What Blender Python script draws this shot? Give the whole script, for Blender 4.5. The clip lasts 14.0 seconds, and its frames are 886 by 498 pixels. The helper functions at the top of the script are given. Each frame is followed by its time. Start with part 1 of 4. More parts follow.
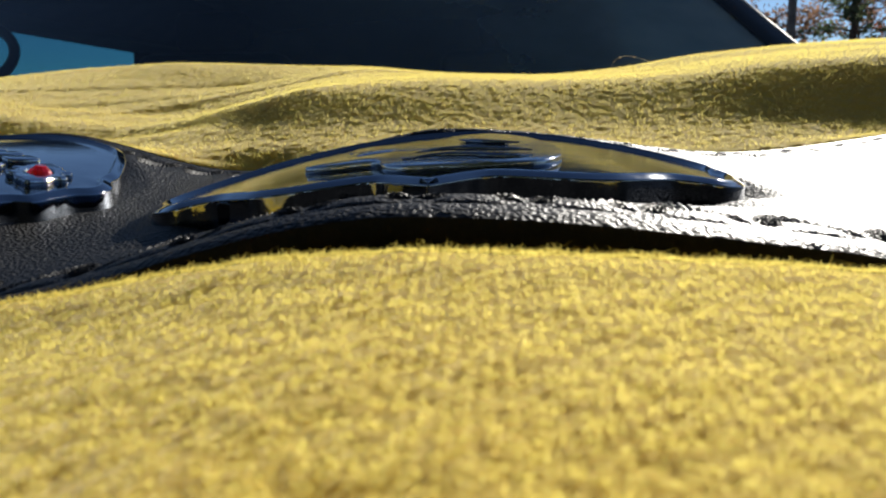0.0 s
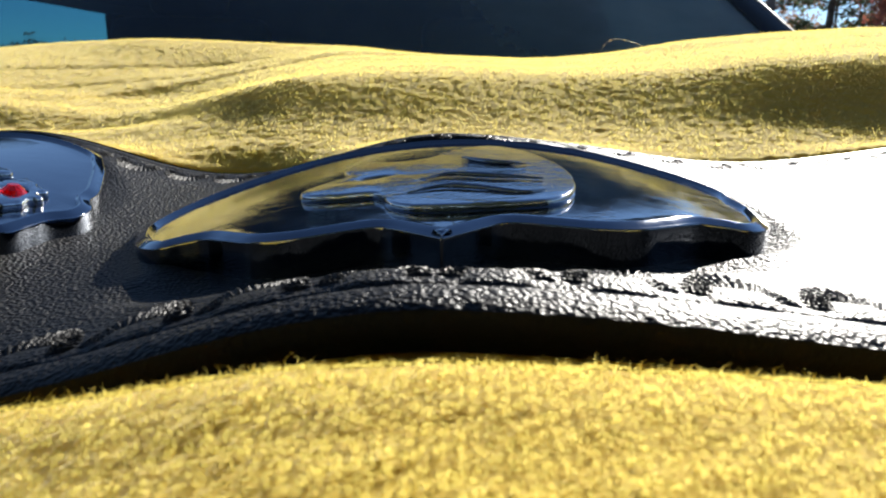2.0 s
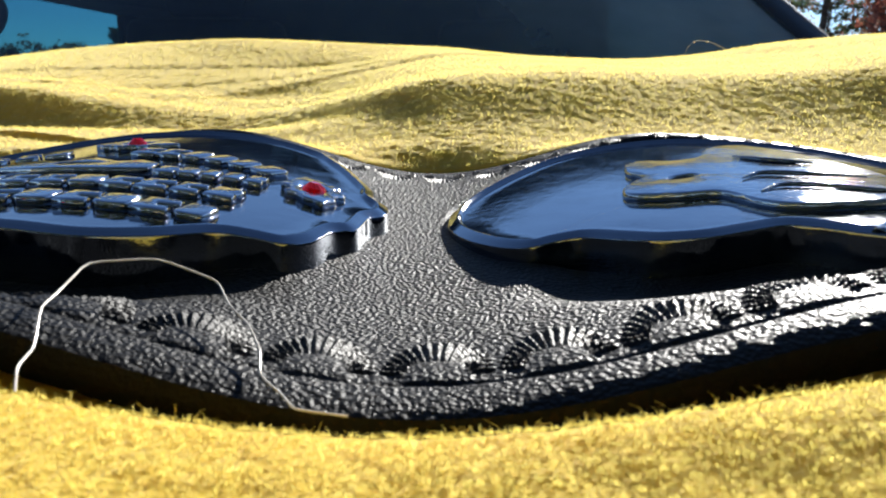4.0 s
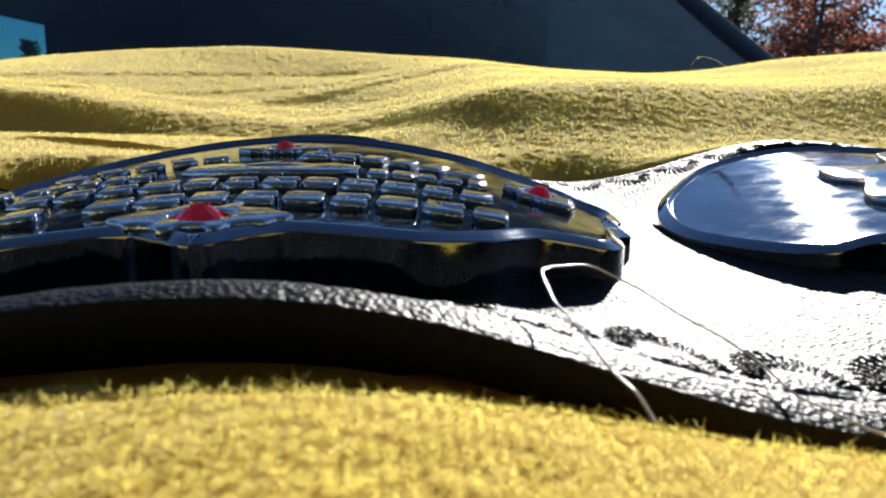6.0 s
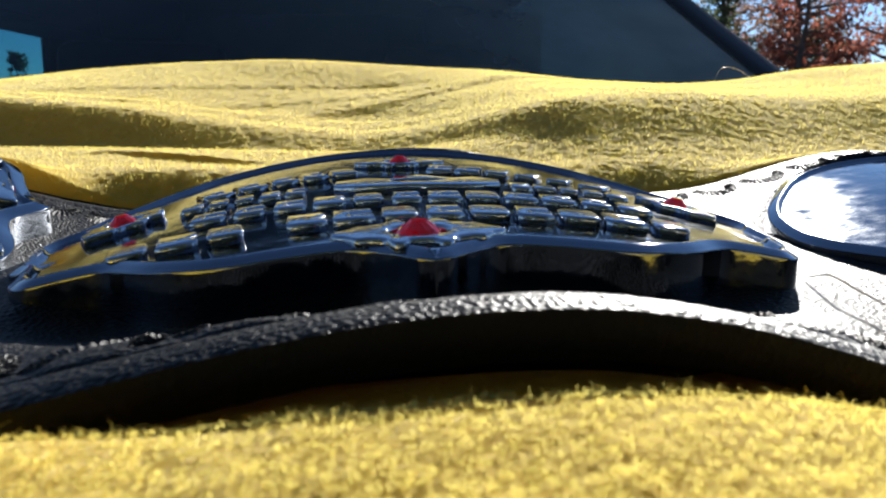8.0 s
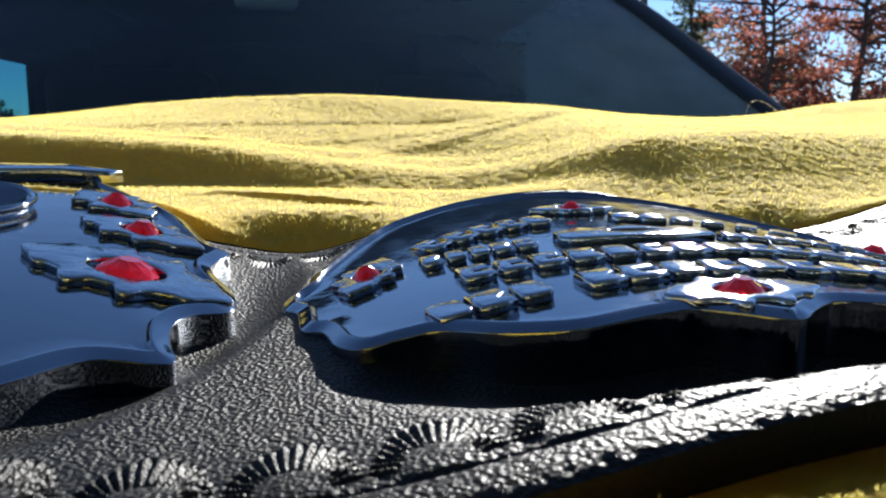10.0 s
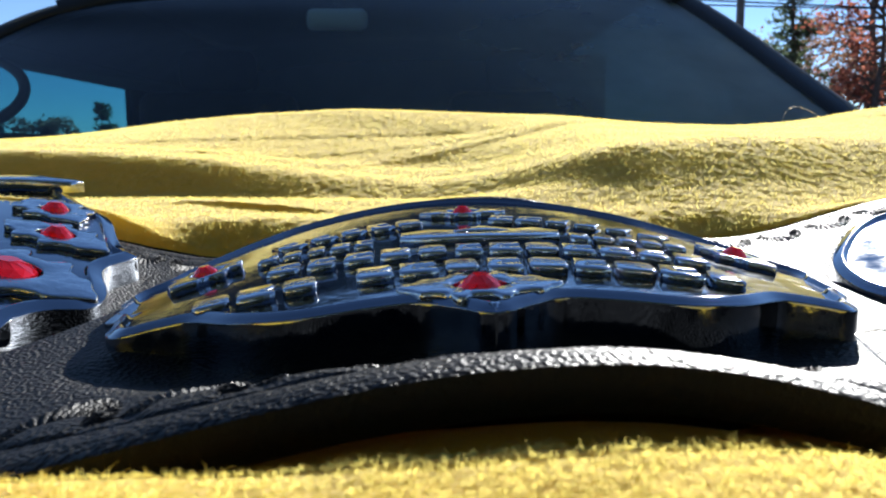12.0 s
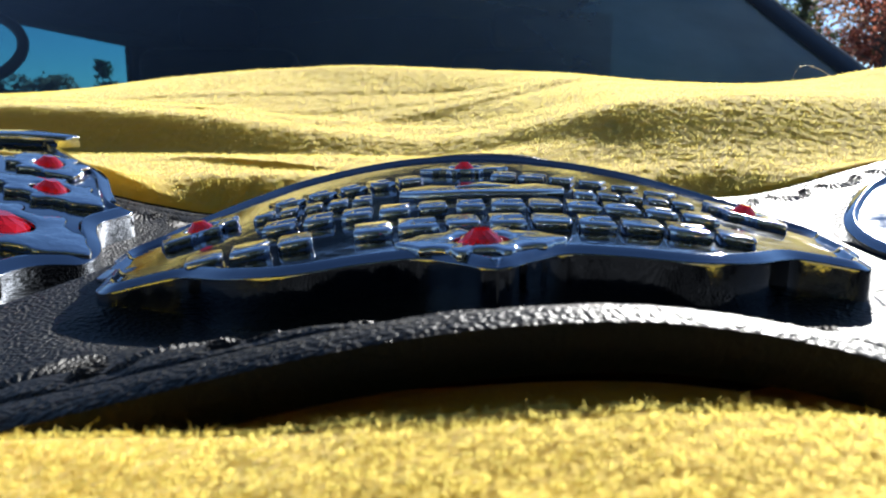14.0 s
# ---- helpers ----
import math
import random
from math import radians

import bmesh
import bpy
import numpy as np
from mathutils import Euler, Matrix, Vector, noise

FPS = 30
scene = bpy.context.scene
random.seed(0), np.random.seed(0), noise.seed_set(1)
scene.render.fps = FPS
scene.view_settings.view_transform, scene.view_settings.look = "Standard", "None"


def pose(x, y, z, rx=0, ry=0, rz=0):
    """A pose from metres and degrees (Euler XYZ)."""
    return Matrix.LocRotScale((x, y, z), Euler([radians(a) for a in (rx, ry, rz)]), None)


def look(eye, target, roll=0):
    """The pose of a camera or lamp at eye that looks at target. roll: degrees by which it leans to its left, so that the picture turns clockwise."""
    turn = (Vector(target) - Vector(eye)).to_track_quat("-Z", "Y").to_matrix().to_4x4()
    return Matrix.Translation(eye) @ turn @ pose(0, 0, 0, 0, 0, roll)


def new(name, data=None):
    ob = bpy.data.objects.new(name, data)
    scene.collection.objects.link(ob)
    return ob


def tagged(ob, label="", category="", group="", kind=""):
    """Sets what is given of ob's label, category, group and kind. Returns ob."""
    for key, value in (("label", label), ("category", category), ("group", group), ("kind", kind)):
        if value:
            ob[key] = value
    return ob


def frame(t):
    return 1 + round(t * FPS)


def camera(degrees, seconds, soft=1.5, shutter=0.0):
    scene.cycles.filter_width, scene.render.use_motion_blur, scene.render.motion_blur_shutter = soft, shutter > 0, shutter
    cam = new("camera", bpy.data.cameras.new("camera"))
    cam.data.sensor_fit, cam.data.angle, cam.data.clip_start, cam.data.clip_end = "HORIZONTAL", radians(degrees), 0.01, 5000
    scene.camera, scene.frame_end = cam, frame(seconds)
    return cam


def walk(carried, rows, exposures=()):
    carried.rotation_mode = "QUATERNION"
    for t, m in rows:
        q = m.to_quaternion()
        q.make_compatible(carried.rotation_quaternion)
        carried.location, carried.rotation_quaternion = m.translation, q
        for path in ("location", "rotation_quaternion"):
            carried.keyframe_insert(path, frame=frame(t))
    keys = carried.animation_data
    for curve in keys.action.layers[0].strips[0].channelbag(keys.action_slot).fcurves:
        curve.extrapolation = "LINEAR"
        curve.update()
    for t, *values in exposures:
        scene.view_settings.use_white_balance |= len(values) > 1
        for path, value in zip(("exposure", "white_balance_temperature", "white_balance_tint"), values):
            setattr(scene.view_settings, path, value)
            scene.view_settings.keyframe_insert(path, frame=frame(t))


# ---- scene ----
cam = camera(61.4, 14.0, soft=2.0)
# a small lens close to its subject: the nearest pile and the far trees fall a little out of focus
cam.data.dof.use_dof, cam.data.dof.focus_distance, cam.data.dof.aperture_fstop = True, 0.19, 52.0
ROWS = [
    # seconds, x, y, z, yaw to the left, pitch up, lean
    (0.0, 0.1799, -0.1954, 0.0162, 2.58, -10.45, -0.59),
    (0.5, 0.1782, -0.1898, 0.0207, 2.69, -12.25, -0.58),
    (1.0, 0.1740, -0.1841, 0.0259, 2.12, -11.65, -0.10),
    (1.5, 0.1761, -0.1820, 0.0278, 1.41, -11.34, 0.22),
    (2.0, 0.1730, -0.1826, 0.0298, 0.81, -13.00, 0.36),
    (2.5, 0.1519, -0.1804, 0.0313, 0.65, -13.10, 0.39),
    (3.0, 0.1423, -0.1799, 0.0273, -0.02, -13.10, 0.41),
    (3.5, 0.1296, -0.1800, 0.0265, 0.25, -12.68, 0.41),
    (4.0, 0.0957, -0.1819, 0.0281, 0.29, -12.82, 0.49),
    (4.2, 0.0855, -0.1810, 0.0288, 0.17, -12.76, 0.48),
    (6.3, 0.0153, -0.1657, 0.0220, -5.71, -11.33, 1.08),
    (6.5, 0.0097, -0.1663, 0.0231, -5.75, -11.32, 0.99),
    (7.0, 0.0075, -0.1630, 0.0225, -6.51, -11.26, 0.89),
    (7.5, -0.0002, -0.1665, 0.0229, -5.30, -10.63, 0.67),
    (8.0, -0.0102, -0.1673, 0.0232, -6.12, -10.70, 0.74),
    (8.5, -0.0211, -0.1698, 0.0227, -6.78, -10.75, 0.97),
    (9.0, -0.0339, -0.1645, 0.0256, -8.72, -10.70, 1.36),
    (9.2, -0.0487, -0.1622, 0.0250, -9.29, -10.43, 1.30),
    (9.7, -0.0690, -0.1630, 0.0272, -9.00, -9.40, 0.95),
    (10.3, -0.0690, -0.1680, 0.0310, -6.60, -8.30, 0.55),
    (10.8, -0.0480, -0.1720, 0.0327, -4.10, -7.80, 0.30),
    (11.3, -0.0238, -0.1740, 0.0328, -2.44, -7.66, 0.21),
    (11.5, -0.0213, -0.1721, 0.0313, -1.97, -7.50, -0.27),
    (12.0, -0.0102, -0.1738, 0.0265, -1.13, -7.64, -0.15),
    (12.5, -0.0097, -0.1738, 0.0242, -1.01, -7.27, -0.02),
    (13.0, -0.0088, -0.1732, 0.0229, -1.00, -8.05, 0.05),
    (13.5, -0.0091, -0.1733, 0.0243, -0.89, -8.60, 0.16),
    (14.0, -0.0096, -0.1696, 0.0248, -0.90, -10.63, 0.15),
]


def carried_pose(x, y, z, yaw, pitch, lean):
    a, b = radians(yaw), radians(pitch)
    way = Vector((-math.sin(a) * math.cos(b), math.cos(a) * math.cos(b), math.sin(b)))
    return look((x, y, z), Vector((x, y, z)) + way, lean)


walk(cam, [(r[0], carried_pose(*r[1:])) for r in ROWS], [(0.0, 1.05, 6400, 10), (0.5, 1.2, 6350, 10), (1.5, 1.55, 6300, 10), (2.5, 1.75, 6300, 10), (4.2, 1.8, 6150, 10),
    (6.5, 1.4, 6150, 10), (7.5, 1.5, 6150, 10), (9.0, 1.7, 6150, 10), (11.3, 1.9, 5950, 10), (14.0, 1.9, 6050, 10)])

# ---- light ----
SUN_TURN, SUN_HEIGHT = 28.0, 21.0
world = bpy.data.worlds.new("world")
scene.world = world
world.use_nodes = True
wn = world.node_tree.nodes
sky = wn.new("ShaderNodeTexSky")
sky.sky_type, sky.sun_disc = "NISHITA", False
sky.sun_elevation, sky.sun_rotation = radians(SUN_HEIGHT), radians(SUN_TURN)
sky.air_density, sky.dust_density, sky.ozone_density = 0.65, 0.0, 2.5
wn["Background"].inputs[1].default_value = 0.044
world.node_tree.links.new(sky.outputs[0], wn["Background"].inputs[0])

sun = new("sun", bpy.data.lights.new("sun", "SUN"))
sun.data.energy, sun.data.angle, sun.data.color = 4.8, radians(0.55), (1.0, 0.94, 0.84)
_a, _e = radians(SUN_TURN), radians(SUN_HEIGHT)
SUN_WAY = Vector((math.sin(_a) * math.cos(_e), math.cos(_a) * math.cos(_e), math.sin(_e)))
sun.matrix_world = look(SUN_WAY * 30, (0, 0, 0))


# ---- materials ----
def material(name, colour, rough=0.5, metal=0.0, **more):
    m = bpy.data.materials.new(name)
    m.use_nodes = True
    b = m.node_tree.nodes["Principled BSDF"]
    b.inputs["Base Color"].default_value = (*colour, 1)
    b.inputs["Roughness"].default_value = rough
    b.inputs["Metallic"].default_value = metal
    for key, value in more.items():
        b.inputs[key.replace("_", " ")].default_value = value
    return m


def node(m, kind, **inputs):
    n = m.node_tree.nodes.new(kind)
    for key, value in inputs.items():
        n.inputs[key.replace("_", " ")].default_value = value
    return n


def wire(m, a, b):
    m.node_tree.links.new(a, b)


def shader(m):
    return m.node_tree.nodes["Principled BSDF"]


def place(m):
    return m.node_tree.nodes.new("ShaderNodeTexCoord").outputs["Object"]


def tinted(m, scale, low, high, detail=4.0, source=None):
    """Base colour that wanders between two colours."""
    n = node(m, "ShaderNodeTexNoise", Scale=scale, Detail=detail)
    wire(m, source or place(m), n.inputs["Vector"])
    r = m.node_tree.nodes.new("ShaderNodeValToRGB")
    r.color_ramp.elements[0].color, r.color_ramp.elements[1].color = (*low, 1), (*high, 1)
    r.color_ramp.elements[0].position, r.color_ramp.elements[1].position = 0.3, 0.7
    wire(m, n.outputs["Fac"], r.inputs["Fac"])
    wire(m, r.outputs["Color"], shader(m).inputs["Base Color"])
    return r


def bumped(m, layers):
    """Relief from (texture, scale, depth in metres) layers."""
    last = None
    for kind, scale, depth in layers:
        if kind == "voronoi":
            n = node(m, "ShaderNodeTexVoronoi", Scale=scale)
            n.feature = "SMOOTH_F1"
            out = n.outputs["Distance"]
        else:
            n = node(m, "ShaderNodeTexNoise", Scale=scale, Detail=3.0)
            out = n.outputs["Fac"]
        wire(m, place(m), n.inputs["Vector"])
        b = node(m, "ShaderNodeBump", Strength=1.0, Distance=depth)
        wire(m, out, b.inputs["Height"])
        if last:
            wire(m, last.outputs["Normal"], b.inputs["Normal"])
        last = b
    wire(m, last.outputs["Normal"], shader(m).inputs["Normal"])


LEATHER = material("black_leather", (0.008, 0.008, 0.008), 0.47, Specular_IOR_Level=0.12)
tinted(LEATHER, 60, (0.005, 0.005, 0.005), (0.012, 0.012, 0.012))
bumped(LEATHER, [("voronoi", 1350, 0.00085), ("noise", 3400, 0.0002)])
# the stamped border is pressed smooth
_s = LEATHER.node_tree.nodes.new("ShaderNodeSeparateXYZ")
wire(LEATHER, place(LEATHER), _s.inputs[0])
_a = LEATHER.node_tree.nodes.new("ShaderNodeMath")
_a.operation = "ABSOLUTE"
wire(LEATHER, _s.outputs["Y"], _a.inputs[0])
_r = node(LEATHER, "ShaderNodeMapRange", From_Min=0.069, From_Max=0.075, To_Min=1.0, To_Max=0.6)
wire(LEATHER, _a.outputs[0], _r.inputs["Value"])
for _b in [n for n in LEATHER.node_tree.nodes if n.bl_idname == "ShaderNodeBump"]:
    wire(LEATHER, _r.outputs["Result"], _b.inputs["Strength"])
EDGE = material("leather_edge", (0.004, 0.0035, 0.0035), 0.7, Specular_IOR_Level=0.2)
bumped(EDGE, [("noise", 900, 0.0004)])

CHROME = material("polished_dark_metal", (0.19, 0.212, 0.25), 0.045, 1.0)
bumped(CHROME, [("noise", 40, 0.00014), ("noise", 700, 0.00002)])
_n = node(CHROME, "ShaderNodeTexNoise", Scale=160.0, Detail=5.0)
wire(CHROME, place(CHROME), _n.inputs["Vector"])
_r = node(CHROME, "ShaderNodeMapRange", From_Min=0.3, From_Max=0.8, To_Min=0.03, To_Max=0.11)
wire(CHROME, _n.outputs["Fac"], _r.inputs["Value"])
wire(CHROME, _r.outputs["Result"], shader(CHROME).inputs["Roughness"])

CAST = material("cast_bright_metal", (0.44, 0.46, 0.49), 0.06, 1.0)
bumped(CAST, [("noise", 260, 0.00025), ("noise", 1500, 0.00006)])

GEM = material("red_glass_stone", (0.50, 0.001, 0.004), 0.03, Transmission_Weight=0.6, IOR=1.7, Coat_Weight=0.8)
_t = node(GEM, "ShaderNodeBsdfTranslucent", Color=(1.0, 0.02, 0.03, 1))
_m = node(GEM, "ShaderNodeMixShader", Fac=0.26)
wire(GEM, shader(GEM).outputs[0], _m.inputs[1])
wire(GEM, _t.outputs[0], _m.inputs[2])
wire(GEM, _m.outputs[0], GEM.node_tree.nodes["Material Output"].inputs["Surface"])

FLEECE = material("yellow_fleece", (0.74, 0.52, 0.09), 0.95, Specular_IOR_Level=0.1, Sheen_Weight=0.9, Sheen_Roughness=0.4)
tinted(FLEECE, 220, (0.72, 0.525, 0.055), (0.82, 0.645, 0.105), 6.0)
shader(FLEECE).inputs["Sheen Tint"].default_value = (1.0, 0.93, 0.65, 1)
bumped(FLEECE, [("noise", 520, 0.0004), ("noise", 1600, 0.0003)])
_t = node(FLEECE, "ShaderNodeBsdfTranslucent", Color=(0.90, 0.64, 0.045, 1))
_m = node(FLEECE, "ShaderNodeMixShader", Fac=0.50)
wire(FLEECE, shader(FLEECE).outputs[0], _m.inputs[1])
wire(FLEECE, _t.outputs[0], _m.inputs[2])
wire(FLEECE, _m.outputs[0], FLEECE.node_tree.nodes["Material Output"].inputs["Surface"])

FUZZ = material("yellow_fleece_fibres", (0.55, 0.475, 0.15), 0.9, Specular_IOR_Level=0.05)
_t = node(FUZZ, "ShaderNodeBsdfTranslucent", Color=(0.67, 0.575, 0.15, 1))
_m = node(FUZZ, "ShaderNodeMixShader", Fac=0.82)
wire(FUZZ, shader(FUZZ).outputs[0], _m.inputs[1])
wire(FUZZ, _t.outputs[0], _m.inputs[2])
wire(FUZZ, _m.outputs[0], FUZZ.node_tree.nodes["Material Output"].inputs["Surface"])

PAINT = material("dark_car_paint", (0.012, 0.014, 0.018), 0.25, Coat_Weight=0.5)
tinted(PAINT, 8, (0.010, 0.012, 0.016), (0.016, 0.018, 0.022))
TRIM = material("black_plastic_trim", (0.012, 0.012, 0.013), 0.45)
bumped(TRIM, [("noise", 300, 0.0004)])
EDGE_TRIM = material("grey_gutter_trim", (0.22, 0.22, 0.23), 0.4)
CABIN = material("dark_cabin_cloth", (0.010, 0.012, 0.016), 0.85)
tinted(CABIN, 12, (0.007, 0.008, 0.011), (0.014, 0.016, 0.020))
HOUSING = material("grey_mirror_housing", (0.62, 0.66, 0.66), 0.35)
RUBBER = material("tyre_rubber", (0.02, 0.02, 0.02), 0.8)
RIM = material("wheel_metal", (0.5, 0.5, 0.52), 0.3, 1.0)
THREAD = material("clear_nylon_thread", (0.62, 0.58, 0.52), 0.2, Specular_IOR_Level=0.8)
BARK = material("grey_brown_bark", (0.10, 0.075, 0.06), 0.9)
tinted(BARK, 6, (0.06, 0.045, 0.035), (0.15, 0.12, 0.10))
ASPHALT = material("asphalt", (0.05, 0.05, 0.052), 0.9)
tinted(ASPHALT, 1.5, (0.04, 0.04, 0.042), (0.065, 0.065, 0.066))
POLE = material("weathered_pole_wood", (0.16, 0.13, 0.11), 0.85)
tinted(POLE, 5, (0.11, 0.09, 0.08), (0.20, 0.17, 0.15))


def leafy(name, low, high):
    m = material(name, high, 0.7)
    n = m.node_tree.nodes.new("ShaderNodeNewGeometry")
    r = m.node_tree.nodes.new("ShaderNodeValToRGB")
    r.color_ramp.elements[0].color, r.color_ramp.elements[1].color = (*low, 1), (*high, 1)
    wire(m, n.outputs["Random Per Island"], r.inputs["Fac"])
    wire(m, r.outputs["Color"], shader(m).inputs["Base Color"])
    t = node(m, "ShaderNodeBsdfTranslucent")
    wire(m, r.outputs["Color"], t.inputs["Color"])
    x = node(m, "ShaderNodeMixShader", Fac=0.4)
    wire(m, shader(m).outputs[0], x.inputs[1])
    wire(m, t.outputs[0], x.inputs[2])
    wire(m, x.outputs[0], m.node_tree.nodes["Material Output"].inputs["Surface"])
    return m


RUST_LEAF = leafy("rust_oak_leaves", (0.16, 0.05, 0.035), (0.45, 0.16, 0.10))
BROWN_LEAF = leafy("brown_leaves", (0.12, 0.07, 0.05), (0.34, 0.20, 0.12))
PINE_LEAF = leafy("pine_needles", (0.035, 0.055, 0.03), (0.11, 0.14, 0.07))


def glass(name, tint, clear, dust_glare, ior=1.5):
    """A thin pane: tinted see-through, Fresnel gloss and a film of dust and painted glare."""
    m = bpy.data.materials.new(name)
    m.use_nodes = True
    t = m.node_tree
    see = node(m, "ShaderNodeBsdfTransparent", Color=(*tint, 1))
    shine = node(m, "ShaderNodeBsdfGlossy", Color=(1, 1, 1, 1), Roughness=0.01)
    film = node(m, "ShaderNodeBsdfDiffuse", Color=(0.42, 0.54, 0.58, 1))
    glow = node(m, "ShaderNodeBsdfTranslucent", Color=(0.40, 0.55, 0.60, 1))
    haze = node(m, "ShaderNodeMixShader", Fac=0.5)
    wire(m, film.outputs[0], haze.inputs[1])
    wire(m, glow.outputs[0], haze.inputs[2])
    fres = node(m, "ShaderNodeFresnel", IOR=ior)
    spots = node(m, "ShaderNodeTexNoise", Scale=3.0, Detail=6.0)
    wire(m, place(m), spots.inputs["Vector"])
    amount = node(m, "ShaderNodeMapRange", From_Min=0.3, From_Max=0.8, To_Min=dust_glare * 0.4, To_Max=dust_glare)
    wire(m, spots.outputs["Fac"], amount.inputs["Value"])
    # sun glare painted into the film: its pale haze strengthens towards +x
    split = m.node_tree.nodes.new("ShaderNodeSeparateXYZ")
    wire(m, place(m), split.inputs[0])
    half = node(m, "ShaderNodeMapRange", From_Min=-0.4, From_Max=0.75, To_Min=0.45, To_Max=4.6)
    wire(m, split.outputs["X"], half.inputs["Value"])
    more = m.node_tree.nodes.new("ShaderNodeMath")
    more.operation = "MULTIPLY"
    wire(m, amount.outputs["Result"], more.inputs[0])
    wire(m, half.outputs["Result"], more.inputs[1])
    a, b = node(m, "ShaderNodeMixShader"), node(m, "ShaderNodeMixShader")
    wire(m, more.outputs[0], a.inputs[0])
    wire(m, see.outputs[0], a.inputs[1])
    wire(m, haze.outputs[0], a.inputs[2])
    wire(m, fres.outputs[0], b.inputs[0])
    wire(m, a.outputs[0], b.inputs[1])
    wire(m, shine.outputs[0], b.inputs[2])
    wire(m, b.outputs[0], t.nodes["Material Output"].inputs["Surface"])
    return m


WINDSHIELD = glass("windshield_glass", (0.60, 0.74, 0.78), 1.0, 0.19, 1.22)
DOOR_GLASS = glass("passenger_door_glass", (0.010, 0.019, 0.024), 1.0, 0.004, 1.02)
SIDE_GLASS = glass("tinted_side_glass", (0.30, 0.53, 0.60), 1.0, 0.01, 1.02)


# ---- building helpers ----
def part(name, bm, mat, parent=None, label="", smooth=True):
    me = bpy.data.meshes.new(name)
    bm.to_mesh(me)
    bm.free()
    return part_of(name, me, mat, parent, label, smooth)


def part_of(name, me, mat, parent=None, label="", smooth=True):
    if mat and not me.materials:
        me.materials.append(mat)
    if smooth:
        me.polygons.foreach_set("use_smooth", [True] * len(me.polygons))
    ob = new(name, me)
    if parent:
        ob.parent = parent
    if label:
        tagged(ob, label)
    return ob


def from_arrays(name, verts, faces):
    """A mesh from numpy vertices and equal-sized faces."""
    me = bpy.data.meshes.new(name)
    verts, faces = np.asarray(verts, np.float32), np.asarray(faces, np.int32)
    n, k = faces.shape
    me.vertices.add(len(verts))
    me.vertices.foreach_set("co", verts.ravel())
    me.loops.add(n * k)
    me.loops.foreach_set("vertex_index", faces.ravel())
    me.polygons.add(n)
    me.polygons.foreach_set("loop_start", np.arange(n, dtype=np.int32) * k)
    me.polygons.foreach_set("loop_total", np.full(n, k, np.int32))
    me.update(calc_edges=True)
    return me


def grid_faces(rows, cols, wrap=False):
    i = np.arange(rows - 1)[:, None] * cols
    j = np.arange(cols if wrap else cols - 1)[None]
    k = (j + 1) % cols
    return np.stack([i + j, i + k, i + cols + k, i + cols + j], -1).reshape(-1, 4)


def empty(name, at=(0, 0, 0)):
    ob = new(name)
    ob.location = at
    return ob


def value_noise(x, y, scale, seed):
    """Smooth noise from -1 to 1 on a lattice of the given cell size."""
    rng = np.random.RandomState(seed)
    t = rng.uniform(-1, 1, (512, 512))
    u, v = x / scale, y / scale
    i, j = np.floor(u).astype(int), np.floor(v).astype(int)
    f, g = u - i, v - j
    f, g = f * f * (3 - 2 * f), g * g * (3 - 2 * g)
    a, b = t[i % 512, j % 512], t[(i + 1) % 512, j % 512]
    c, d = t[i % 512, (j + 1) % 512], t[(i + 1) % 512, (j + 1) % 512]
    return (a * (1 - f) + b * f) * (1 - g) + (c * (1 - f) + d * f) * g


def step(a, b, v):
    s = np.clip((v - a) / (b - a), 0.0, 1.0)
    return s * s * (3 - 2 * s)


def box(bm, x0, x1, y0, y1, z0, z1, bevel=0.0):
    made = bmesh.ops.create_cube(bm, size=1.0)["verts"]
    for v in made:
        v.co = Vector((x0 + (v.co.x + 0.5) * (x1 - x0), y0 + (v.co.y + 0.5) * (y1 - y0), z0 + (v.co.z + 0.5) * (z1 - z0)))
    if bevel:
        edges = {e for v in made for e in v.link_edges}
        bmesh.ops.bevel(bm, geom=list(edges), offset=bevel, segments=3, affect="EDGES", profile=0.5)
    return bm


def tube(points, radii, sides=8, closed=False):
    """A swept tube through points, as vertices and quads."""
    pts = [Vector(p) for p in points]
    n, verts = len(pts), []
    for i, p in enumerate(pts):
        ahead = (pts[(i + 1) % n] if closed or i < n - 1 else p) - (pts[i - 1] if closed or i else p)
        ahead.normalize()
        side = ahead.cross(Vector((0.13, 0.21, 0.97))).normalized()
        up = side.cross(ahead)
        r = radii[i] if hasattr(radii, "__len__") else radii
        for k in range(sides):
            a = 2 * math.pi * k / sides
            verts.append(p + r * (math.cos(a) * side + math.sin(a) * up))
    faces = [tuple(q) for q in grid_faces(n + (1 if closed else 0), sides, True) % (n * sides)]
    return [tuple(v) for v in verts], faces


def tube_mesh(name, points, radii, sides=8, closed=False):
    v, f = tube(points, radii, sides, closed)
    return from_arrays(name, v, f)


def curve_through(points, count):
    """Catmull-Rom through open points."""
    p = np.array(points, float)
    p = np.vstack([2 * p[0] - p[1], p, 2 * p[-1] - p[-2]])
    out = []
    for s in np.linspace(0, len(p) - 3 - 1e-6, count):
        i = int(s)
        t = s - i
        a, b, c, d = p[i:i + 4]
        out.append(0.5 * (2 * b + (c - a) * t + (2 * a - 5 * b + 4 * c - d) * t * t + (3 * b - a - 3 * c + d) * t ** 3))
    return np.array(out)


# ---- the lie of the belt and the blanket ----
B_X, A_X, C_X = 0.0, 0.171, -0.190
TILT, BEND = 0.038, 0.30


